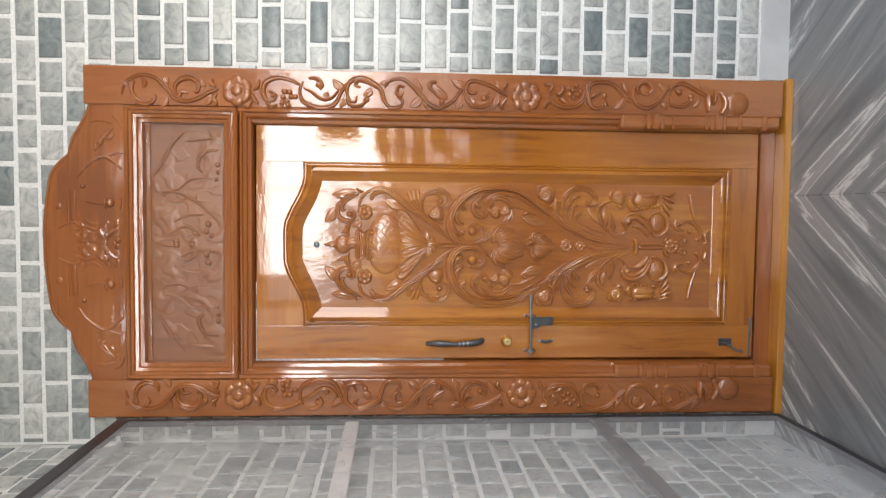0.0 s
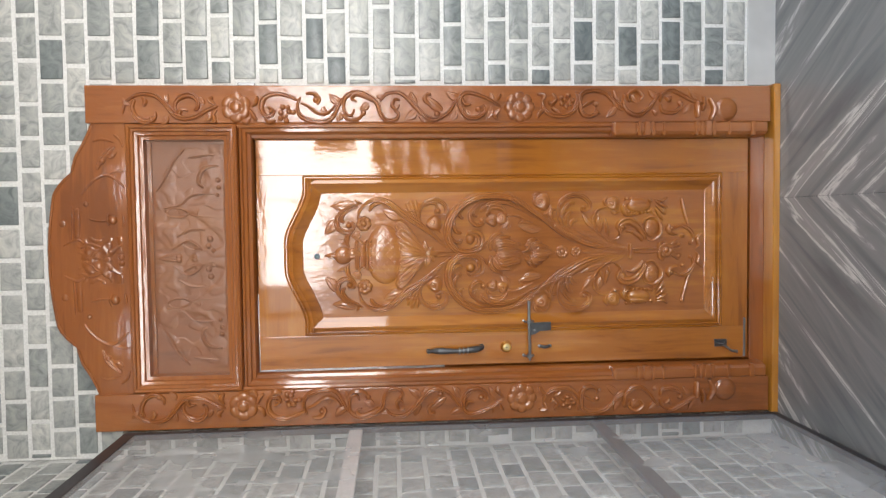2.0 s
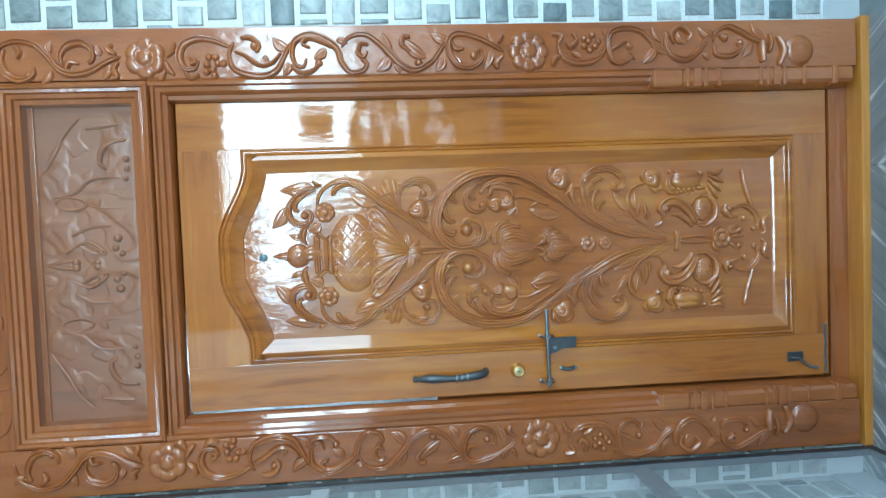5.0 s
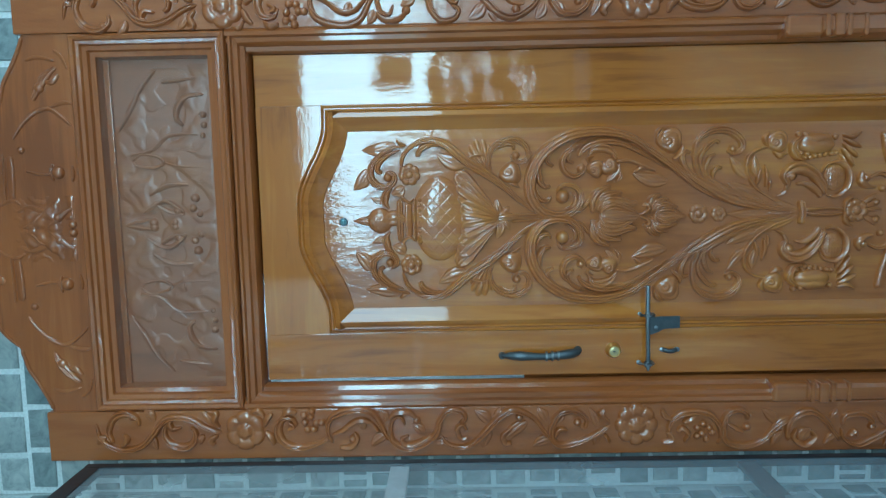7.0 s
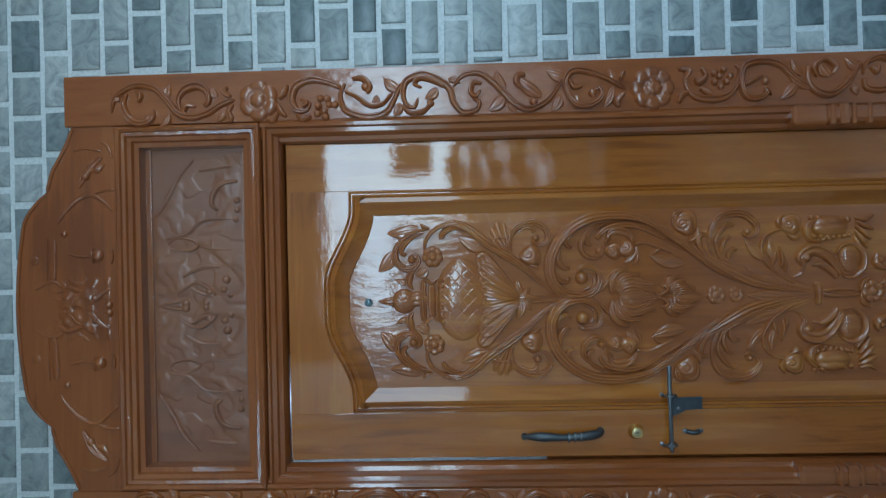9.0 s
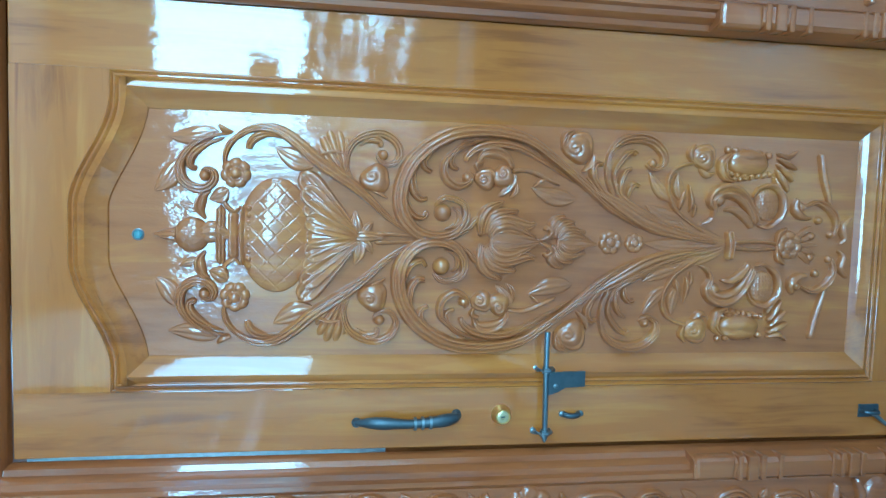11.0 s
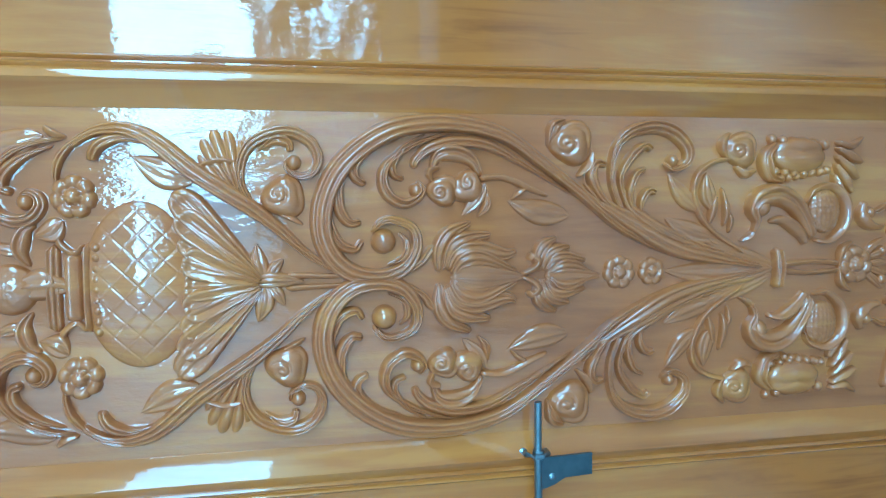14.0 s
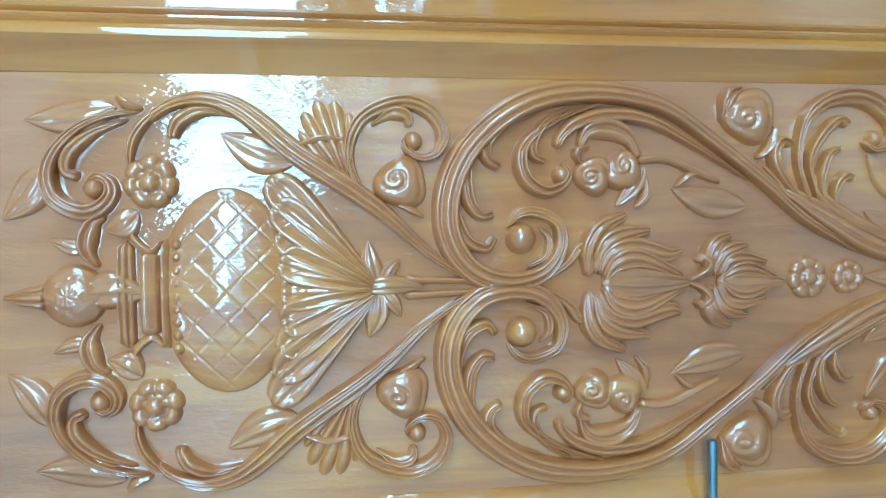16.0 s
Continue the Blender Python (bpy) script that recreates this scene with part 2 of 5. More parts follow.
def spline(points, per=8):
    """Points along a smooth curve through the control points (any dimension)."""
    p = [Vector(q) for q in points]
    p = [2 * p[0] - p[1]] + p + [2 * p[-1] - p[-2]]
    out = []
    for i in range(1, len(p) - 2):
        for k in range(per):
            u = k / per
            out.append(0.5 * (2 * p[i] + (p[i + 1] - p[i - 1]) * u + (2 * p[i - 1] - 5 * p[i] + 4 * p[i + 1] - p[i + 2]) * u * u
                              + (3 * p[i] - p[i - 1] - 3 * p[i + 1] + p[i + 2]) * u ** 3))
    out.append(p[-2])
    return out


# ---- the setting ----
FACE = -0.070      # front of the carved frame
TILE = -0.030      # front of the tiled wall
LEFT = -0.815      # face of the side wall

def slab(name, label, dims, material, category="wall"):
    return tagged(part(name, box(*dims, bevel=0), material), label, category, kind="structure")


wall_north = slab("wall_north", "pale grout bed of the stone-brick tiled door wall", (0.70, 3.2, TILE + 0.004, 0.16, 0, 3.4), GROUT)
wall_north_top = slab("wall_over_door", "pale grout bed of the tiled wall above the door", (LEFT, 0.70, TILE + 0.004, 0.16, 2.80, 3.4), GROUT)
wall_north_side = slab("wall_beside_door", "narrow pale grout bed beside the door frame", (LEFT, -0.715, TILE + 0.004, 0.16, 0, 2.80), GROUT)
wall_west = slab("wall_west", "tiled side wall with pale grout joints", (LEFT - 0.2, LEFT - 0.004, -4.6, 0.16, 0, 3.4), GROUT)
wall_east = slab("wall_east", "plain plastered wall beside the porch side opening", (3.2, 3.4, -0.68, 0.16, 0, 3.4), PLASTER)
wall_east_foot = slab("side_parapet", "low weathered wall under the porch side opening", (3.2, 3.4, -4.6, -0.68, 0, 0.42), OUTER_WALL)
wall_east_beam = slab("side_lintel", "plastered beam over the porch side opening", (3.2, 3.4, -4.6, -0.68, 2.74, 3.4), PLASTER, "beam")
ceiling = slab("ceiling", "pale grey plastered porch ceiling", (LEFT - 0.2, 3.4, -4.6, 0.16, 3.4, 3.55), PLASTER, "ceiling")
lintel = slab("lintel", "plastered beam over the porch opening", (LEFT, 3.2, -4.6, -4.3, 2.74, 3.4), PLASTER, "beam")
parapet = slab("parapet", "low weathered wall closing the porch front", (LEFT, 3.2, -4.6, -4.36, 0.0, 0.42), OUTER_WALL, "wall")
coping = slab("parapet_coping", "white painted coping on the low wall", (LEFT, 3.2, -4.64, -4.30, 0.422, 0.50), WHITE_PAINT, "coping")
porch_pier = slab("porch_pier", "plastered pier at the corner of the porch", (2.55, 3.2, -4.6, -4.32, 0.50, 2.74), PLASTER, "wall")

floor = tagged(new("floor"), "book-matched grey veined marble floor with a seam", "floor", kind="structure")
for x0, x1 in ((LEFT, 0.2195), (0.2205, 3.2)):
    part("slab", box(x0, x1, -4.6, 0.0, -0.03, 0.020, bevel=0.0008, seg=1), MARBLE, floor)
ground = slab("ground", "dry earth yard outside the porch", (-60, 60, -90, 60, -0.3, -0.05), EARTH, "ground")

# the lit room behind the door
slab("room_wall_back", "white wall of the room behind the door", (-1.5, 1.5, 1.6, 1.7, 0, 3.2), PLASTER)
slab("room_wall_left", "white side wall of the room behind", (-1.6, -1.5, 0.16, 1.7, 0, 3.2), PLASTER)
slab("room_wall_right", "white side wall of the room behind", (1.5, 1.6, 0.16, 1.7, 0, 3.2), PLASTER)
slab("room_ceiling", "white ceiling of the room behind", (-1.6, 1.6, 0.16, 1.7, 3.2, 3.3), PLASTER, "ceiling")
slab("room_floor", "grey marble floor of the room behind", (-1.5, 1.5, 0.0, 1.6, -0.03, -0.002), MARBLE, "floor")

# ---- insect screen, folded back against the side wall ----
def insect_screen():
    s = thing("screen_door", "insect-screen door with dark aluminium frame, standing open", "screen door")
    x0, x1, near, far, top = -0.722, -0.697, -1.42, -0.085, 2.755
    part("stile", box(x0, x1, far - 0.03, far, 0.030, top), ALUMINIUM, s)
    part("stile", box(x0, x1, near, near + 0.045, 0.030, top), ALUMINIUM, s)
    part("top_rail", box(x0, x1, near + 0.045, far - 0.03, top - 0.05, top), ALUMINIUM, s)
    part("bottom_rail", box(x0, x1, near + 0.045, far - 0.03, 0.030, 0.058), ALUMINIUM, s)
    part("middle_rail", box(x0, x1 - 0.008, near + 0.045, far - 0.03, 0.80, 0.855), ALUMINIUM, s)
    part("crossbar", box(x0, x1 - 0.008, near + 0.045, far - 0.03, 1.80, 1.855), PALE_BAR, s, "pale aluminium crossbar")
    bm = bmesh.new()
    x = x1 - 0.003
    q = [bm.verts.new(c) for c in ((x, near + 0.04, 0.05), (x, far - 0.025, 0.05), (x, far - 0.025, top - 0.045), (x, near + 0.04, top - 0.045))]
    bm.faces.new(q)
    part("net", bm, NET, s, "fine grey insect netting")
    return s


insect_screen()

# ---- the door leaf ----
LEAF_L, LEAF_R, LEAF_B, LEAF_T = -0.474, 0.482, 0.120, 2.224
PX, PB, PT = 0.336, 0.236, 2.036     # panel opening: half width, bottom, top at the shoulders


def crown(x):
    """Height of the panel opening's wavy top."""
    return PT + 0.081 * smoothstep(0.285, 0.055, abs(x))


def panel_loop():
    n = 44
    top = [(PX - 2 * PX * k / n, crown(PX - 2 * PX * k / n)) for k in range(n + 1)]
    return [(-PX, PB), (PX, PB)] + top


def bow(bm):
    """The leaf's head has warped a little towards the porch."""
    bmesh.ops.triangulate(bm, faces=[f for f in bm.faces if len(f.verts) > 4])
    for z in (1.78, 1.82, 1.86, 1.90, 1.94, 1.98, 2.05, 2.12):
        bmesh.ops.bisect_plane(bm, geom=bm.verts[:] + bm.edges[:] + bm.faces[:], plane_co=(0, 0, z), plane_no=(0, 0, 1))
    for v in bm.verts:
        u = min(1.0, max(0.0, (v.co.z - 1.75) / 0.25))
        v.co.y -= 0.028 * (0.25 * (u ** 3 - 0.5 * u ** 4) + max(0.0, v.co.z - 2.0))
    return bm


def door_leaf():
    d = thing("carved_door", "varnished golden teak door leaf with carved panel, shut", "door")
    part("stile", bow(box(LEAF_L, -PX, 0, 0.04, LEAF_B, LEAF_T, 0.002)), TEAK_UP, d)
    part("stile", bow(box(PX, LEAF_R, 0, 0.04, LEAF_B, LEAF_T, 0.002)), TEAK_UP, d)
    part("bottom_rail", box(-PX, PX, 0.0002, 0.04, LEAF_B, PB, 0.001), TEAK_ACROSS, d)
    bm = bmesh.new()
    rows = []
    n = 44
    for k in range(n + 1):
        x = PX - 2 * PX * k / n
        rows.append([bm.verts.new((x, y, z)) for y, z in ((0.04, crown(x)), (0.0002, crown(x)), (0.0002, LEAF_T), (0.04, LEAF_T))])
    for a, b in zip(rows, rows[1:]):
        for k in range(3):
            bm.faces.new((a[k], a[k + 1], b[k + 1], b[k]))
    part("top_rail", bow(finish(bm, 40)), TEAK_ACROSS, d)
    profile = [(-0.002, 0.004), (0.000, -0.003), (0.003, -0.006), (0.006, -0.003), (0.0075, 0.0005), (0.010, 0.0005), (0.0115, -0.004), (0.0145, -0.0065), (0.0175, -0.004),
               (0.019, -0.002), (0.032, -0.011), (0.035, -0.0118), (0.0365, -0.010), (0.074, 0.0085), (0.078, 0.020)]
    part("panel_moulding", bow(loop_sweep(panel_loop(), profile)), TEAK_UP, d, "stepped varnished moulding with a wavy head")
    bm = bmesh.new()
    rows = []
    for k in range(n + 1):
        x = 0.290 - 0.580 * k / n
        rows.append([bm.verts.new((x, 0.0095, z)) for z in (PB + 0.045, crown(x) - 0.045)])
    for a, b in zip(rows, rows[1:]):
        bm.faces.new((a[0], a[1], b[1], b[0]))
    field = part("carved_panel", finish(bm), PANEL_WOOD, d, "reddish varnished panel with carved foliage in relief")
    return d, field


leaf, field = door_leaf()

# ---- door frame ----
OUT = 0.695


def door_frame():
    f = thing("door_frame", "reddish varnished teak door frame with carved vines", "door frame")
    for s in (-1, 1):
        part("carved_jamb", box(min(s * 0.545, s * OUT), max(s * 0.545, s * OUT), FACE, 0.14, 0.058, 2.874, 0.004), JAMB_WOOD, f)
        e = s * 0.545
        prof = [(e, FACE + 0.002), (e - s * 0.008, FACE - 0.004), (e - s * 0.018, FACE - 0.002), (e - s * 0.022, FACE + 0.012), (e - s * 0.034, FACE + 0.014),
                (e - s * 0.040, FACE + 0.022), (e - s * 0.044, FACE + 0.036), (e - s * 0.056, FACE + 0.040), (e - s * 0.060, FACE + 0.052), (e - s * 0.0615, 0.002), (e, 0.002)]
        part("jamb_moulding", strip(prof, 0.744, 2.284), RED_UP, f)
        # plain plinth part of the inner moulding with turned rings
        prof2 = [(e, FACE + 0.002), (e - s * 0.006, FACE - 0.006), (e - s * 0.040, FACE - 0.006), (e - s * 0.050, FACE + 0.002), (e - s * 0.058, FACE + 0.03), (e - s * 0.0615, 0.002), (e, 0.002)]
        part("jamb_block", strip(prof2, 0.075, 0.744), RED_UP, f)
    part("head_rail", box(-0.545, 0.545, 0.0, 0.14, 2.258, 2.330, 0.002), RED_ACROSS, f)
    part("transom_head", box(-0.545, 0.545, 0.0, 0.14, 2.646, 2.80, 0.002), RED_ACROSS, f)
    part("stop_bead", box(0.466, 0.547, 0.042, 0.06, 0.11, 2.258, 0.002), RED_UP, f)
    part("stop_bead", box(-0.16, 0.466, 0.042, 0.06, 2.200, 2.258, 0.002), RED_ACROSS, f)
    part("stop_bead", box(-0.547, -0.468, 0.042, 0.06, 0.11, 1.45, 0.002), RED_UP, f)
    part("threshold", box(-0.545, 0.545, 0.0, 0.14, 0.0, 0.110, 0.004), RED_ACROSS, f)
    part("sill", box(-0.704, 0.704, FACE - 0.010, 0.0, 0.018, 0.048, 0.005), SILL_WOOD, f, "pale yellow varnished sill strip")
    return f


frame_thing = door_frame()

# ---- relief carving: small functions, each one motif standing on a ground plane ----
GROUND = {"parent": field, "y": 0.0095, "mat": PANEL_WOOD, "sink": 0.002}


def emit(name, grid, closed=False, flip=1):
    """A surface from rows of points (x, depth, z), turned to face the front."""
    bm = bmesh.new()
    y0, s = GROUND["y"], GROUND["sink"]
    rows = [[bm.verts.new((flip * x, y0 + s - h - (s if h > 0 else 0), z)) for x, h, z in row] for row in grid]
    n = len(rows)
    for i in range(n if closed else n - 1):
        a, b = rows[i], rows[(i + 1) % n]
        for k in range(len(a) - 1):
            try:
                bm.faces.new((a[k], a[k + 1], b[k + 1], b[k]))
            except ValueError:
                pass
    bmesh.ops.remove_doubles(bm, verts=bm.verts[:], dist=1e-5)
    bm.normal_update()
    if sum(f.normal.y * f.calc_area() for f in bm.faces) > 0:
        bmesh.ops.reverse_faces(bm, faces=bm.faces[:])
    for f in bm.faces:
        f.smooth = True
    return part(name, bm, GROUND["mat"], GROUND["parent"])


def both(kind, *args):
    kind(*args, flip=1)
    kind(*args, flip=-1)


def stroke(name, points, widths, height, grooves=0, flip=1):
    """A rounded scroll along a curve, widest in its middle, with carved grooves along it."""
    c = spline(points, 8)
    n = len(c)
    w0, w1, w2 = widths
    across = (9, 15, 19)[grooves]
    grid = []
    for i, p in enumerate(c):
        u = i / (n - 1)
        d = (c[min(n - 1, i + 1)] - c[max(0, i - 1)]).normalized()
        side = Vector((-d.y, d.x))
        w = (w0 + (w1 - w0) * smoothstep(0, 0.45, u)) if u < 0.5 else (w1 + (w2 - w1) * smoothstep(0.5, 1, u))
        end = math.sqrt(max(0.0, 1 - max(0.0, (abs(u - 0.5) * 2 - 0.88) / 0.12) ** 2))
        w *= 0.5 * max(0.12, end)
        h = height * (0.35 + 0.65 * min(1, w / (0.5 * w1))) * max(0.05, end)
        row = []
        for k in range(across):
            v = -1 + 2 * k / (across - 1)
            y = max(0, 1 - v ** 4) ** 0.5 * (1 + 0.30 * v)
            if grooves == 1:
                y -= 0.46 * math.exp(-((v - 0.12) / 0.2) ** 2)
            elif grooves == 2:
                y -= 0.36 * math.exp(-((v + 0.36) / 0.13) ** 2) + 0.42 * math.exp(-((v - 0.38) / 0.13) ** 2)
            q = p + side * w * v
            row.append((q.x, h * max(0, y), q.y))
        grid.append(row)
    return emit(name, grid, flip=flip)


def polar(name, centre, rim, height, rings=9, spokes=36, flip=1):
    """A relief round a centre: rim(angle) gives its edge, height(r, angle) its rise, r from 0 to 1."""
    grid = []
    for i in range(spokes):
        a = 2 * math.pi * i / spokes
        grid.append([(centre[0] + rim(a) * math.cos(a) * k / rings, height(k / rings, a), centre[1] + rim(a) * math.sin(a) * k / rings) for k in range(rings + 1)])
    return emit(name, grid, closed=True, flip=flip)


def knob(name, centre, r, height, flip=1):
    return polar(name, centre, lambda a: r, lambda q, a: height * math.sqrt(max(0, 1 - q * q)), 6, 20, flip)


def rosette(name, centre, r, petals, height, flip=1):
    def rise(q, a):
        if q < 0.34:
            return height * (0.75 + 0.35 * math.sqrt(max(0, 1 - (q / 0.34) ** 2)))
        petal = abs(math.cos(petals * a / 2))
        edge = 1 if q < 0.97 else 0
        return edge * height * (0.34 + 0.46 * math.sin(math.pi * (q - 0.30) / 0.74) * (0.55 + 0.45 * petal ** 0.35) - 0.14 * (q < 0.42))
    return polar(name, centre, lambda a: r * (0.86 + 0.14 * abs(math.cos(petals * a / 2)) ** 0.5), rise, 12, petals * 10, flip)


def bud(name, centre, r, angle, height, flip=1):
    """A rosebud: a swelling dome with a spiral of petals set off towards one side."""
    t = radians(angle)
    ox, oz = 0.30 * math.cos(t), 0.30 * math.sin(t)

    def rise(q, a):
        x, z = q * math.cos(a) - ox, q * math.sin(a) - oz
        d, b = math.hypot(x, z), math.atan2(z, x)
        dome = math.sqrt(max(0, 1 - q * q))
        swirl = abs(math.sin(0.5 * b + (9.0 if d < 0.5 else 3.2) * d + 0.8)) ** 0.35
        return height * (dome * 0.70 + 0.30 * swirl * min(1, 1.6 * dome))
    return polar(name, centre, lambda a: r * (0.92 + 0.08 * math.cos(3 * a + t)), rise, 14, 48, flip)


def blade(name, base, tip, width, height, flip=1):
    """A pointed leaf with a raised rim and a midrib."""
    b, t = Vector(base), Vector(tip)
    d = t - b
    side = Vector((-d.y, d.x)).normalized()
    grid = []
    for i in range(17):
        u = i / 16
        w = 0.5 * width * (math.sin(math.pi * u ** 0.8) ** 0.8 if 0 < u < 1 else 0) + 0.0006
        p = b + d * u + side * width * 0.14 * math.sin(math.pi * u)
        row = []
        for k in range(11):
            v = -1 + k / 5
            y = (1 - v ** 6) * (0.50 + 0.42 * v * v) + 0.38 * math.exp(-(v / 0.13) ** 2) + 0.10 * v
            q = p + side * w * v
            row.append((q.x, height * y * (0.45 + 0.55 * math.sin(math.pi * min(1, u * 0.9 + 0.1))) * (0 if abs(v) == 1 else 1), q.y))
        grid.append(row)
    return emit(name, grid, flip=flip)


def petal(name, base, tip, width, height, flip=1):
    """A broad petal with a rounded tip, a thick rim and fine ribs."""
    b, t = Vector(base), Vector(tip)
    d = t - b
    side = Vector((-d.y, d.x)).normalized()
    grid = []
    for i in range(21):
        u = i / 20
        w = 0.5 * width * (0.16 + 0.84 * u ** 0.75) * math.sqrt(max(0.0, 1 - (max(0.0, u - 0.72) / 0.28) ** 2)) + 0.0005
        row = []
        for k in range(17):
            v = -1 + k / 8
            edge = max(abs(v), 1 - 4.5 * (1 - u) if u > 0.75 else 0)
            y = (1 - abs(v) ** 8) * (0.62 + 0.38 * math.exp(-((edge - 0.78) / 0.16) ** 2) + 0.07 * math.cos(4.2 * math.pi * v))
            q = b + d * u + side * w * v
            row.append((q.x, height * y * (0.5 + 0.5 * math.sin(math.pi * (0.25 + 0.62 * u))) * (0 if abs(v) == 1 or i == 20 else 1), q.y))
        grid.append(row)
    return emit(name, grid, flip=flip)


def fan(name, base, tip, spread, lobes, height, flip=1):
    """A scalloped shell of ribbed lobes spreading from its base."""
    b, d = Vector(base), Vector(tip) - Vector(base)
    length, middle = d.length, math.atan2(d.y, d.x)
    grid = []
    n = lobes * 10
    for i in range(n + 1):
        u = i / n
        a = middle + radians(spread) * (u - 0.5)
        f = abs(math.sin(math.pi * lobes * u))
        out = length * (0.84 + 0.16 * f ** 0.5) * (1 - 0.35 * (2 * u - 1) ** 2)
        row = []
        for k in range(11):
            q = k / 10
            rib = 0.40 + 0.60 * f ** 0.5 - 0.18 * (abs(q - 0.55) < 0.06)
            row.append((b.x + math.cos(a) * out * q, (height * rib * math.sin(math.pi * (0.12 + 0.80 * q)) if k < 10 and 0 < i < n else 0), b.y + math.sin(a) * out * q))
        grid.append(row)
    return emit(name, grid, flip=flip)


def hatched_dome(name, centre, rx, rz, height, flip=1):
    grid = []
    n = 30
    for i in range(n + 1):
        row = []
        for k in range(n + 1):
            u, v = -1 + 2 * i / n, -1 + 2 * k / n
            x, z = u * math.sqrt(1 - v * v / 2), v * math.sqrt(1 - u * u / 2)
            g = 0.10 * ((i % 4 == 0) or (k % 4 == 0))
            row.append((centre[0] + x * rx, height * max(0, math.sqrt(max(0, 1 - min(1, x * x + z * z))) * 0.9 + (0.12 if x * x + z * z < 0.98 else 0) - g), centre[1] + z * rz))
        grid.append(row)
    return emit(name, grid, flip=flip)


def plume(name, centre, rx, rz, height, flip=1):
    """A long oval swelling with a groove along it and a frill of small lobes on its inner edge."""
    def rim(a):
        return 1 / math.hypot(math.cos(a) / rx, math.sin(a) / rz)
    body = polar(name, centre, rim, lambda q, a: height * (math.sqrt(max(0, 1 - q * q)) - 0.22 * math.exp(-((q * math.cos(a) - 0.15) / 0.13) ** 2)), 12, 40, flip)
    for k in range(6):
        knob("lobe", (centre[0] - rx * (0.85 + 0.10 * math.sin(math.pi * k / 5)), centre[1] + rz * (0.80 - 0.32 * k)), 0.0085, height * 0.6, flip)
    return body


def vase():
    """The lattice-cut vase on a lotus cup, with its collar, neck and finial, on the panel's centre line."""
    c, rx, rz = (0.002, 1.700), 0.125, 0.080

    def rise(q, a):
        dome = math.sqrt(max(0, 1 - q * q))
        x, z = q * rx * math.cos(a), q * rz * math.sin(a)
        g = 0.0
        for s in (1, -1):
            f = ((x + s * z) / 0.037) % 1.0
            g = max(g, math.exp(-(min(f, 1 - f) / 0.042) ** 2))
        return 0.019 * dome ** 0.9 - 0.0008 * g * (q < 0.95)
    grid = []
    for i in range(260):
        a = 2 * math.pi * i / 260
        grid.append([(c[0] + rx * math.cos(a) * k / 84, rise(k / 84, a), c[1] + rz * math.sin(a) * k / 84) for k in range(85)])
    emit("carved_vase", grid, closed=True)
    # lotus petals gathered towards the stem
    for k in (0, 8, 1, 7, 2, 6, 3, 5, 4):
        u = -1 + k / 4
        a = abs(u)
        tip = (0.140 * math.copysign(a ** 0.9, u) if u else 0.0, 1.640 + 0.012 * a ** 2)
        base = (0.010 * u, 1.528)
        petal("lotus_petal", base, tip, 0.068 - 0.006 * a, 0.030 - 0.006 * a + 0.004 * (k % 2))
    for s in (-1, 1):
        blade("carved_leaf", (s * 0.004, 1.520), (s * 0.060, 1.532), 0.030, 0.022)
        blade("carved_leaf", (s * 0.004, 1.515), (s * 0.036, 1.492), 0.020, 0.018)
    blade("carved_leaf", (0, 1.545), (0.001, 1.462), 0.026, 0.024)
    # collar of small scallops, rings and neck
    for k in range(9):
        knob("scallop", (-0.003 - 0.062 + 0.124 * k / 8, 1.757), 0.0088, 0.016)
    stroke("collar_ring", [(-0.066, 1.770), (0.0, 1.771), (0.066, 1.770)], (0.011, 0.012, 0.011), 0.015)
    stroke("neck", [(-0.052, 1.790), (0.0, 1.791), (0.052, 1.790)], (0.024, 0.024, 0.024), 0.010)
    stroke("neck_ring", [(-0.064, 1.816), (0.0, 1.817), (0.064, 1.816)], (0.020, 0.022, 0.020), 0.014, 2)
    blade("spike", (0.0, 1.868), (0.0, 1.792), 0.048, 0.022)
    polar("bulb", (0.0, 1.880), lambda a: 0.038 * (1 - 0.14 * math.sin(a)), lambda q, a: 0.018 * math.sqrt(max(0, 1 - q * q)) - 0.0015 * (abs((q * math.sin(a) * 8) % 1 - 0.5) < 0.14), 14, 40)
    stroke("finial", [(0.0, 1.905), (0.0, 1.925), (0.0, 1.955)], (0.034, 0.024, 0.006), 0.016, 2)


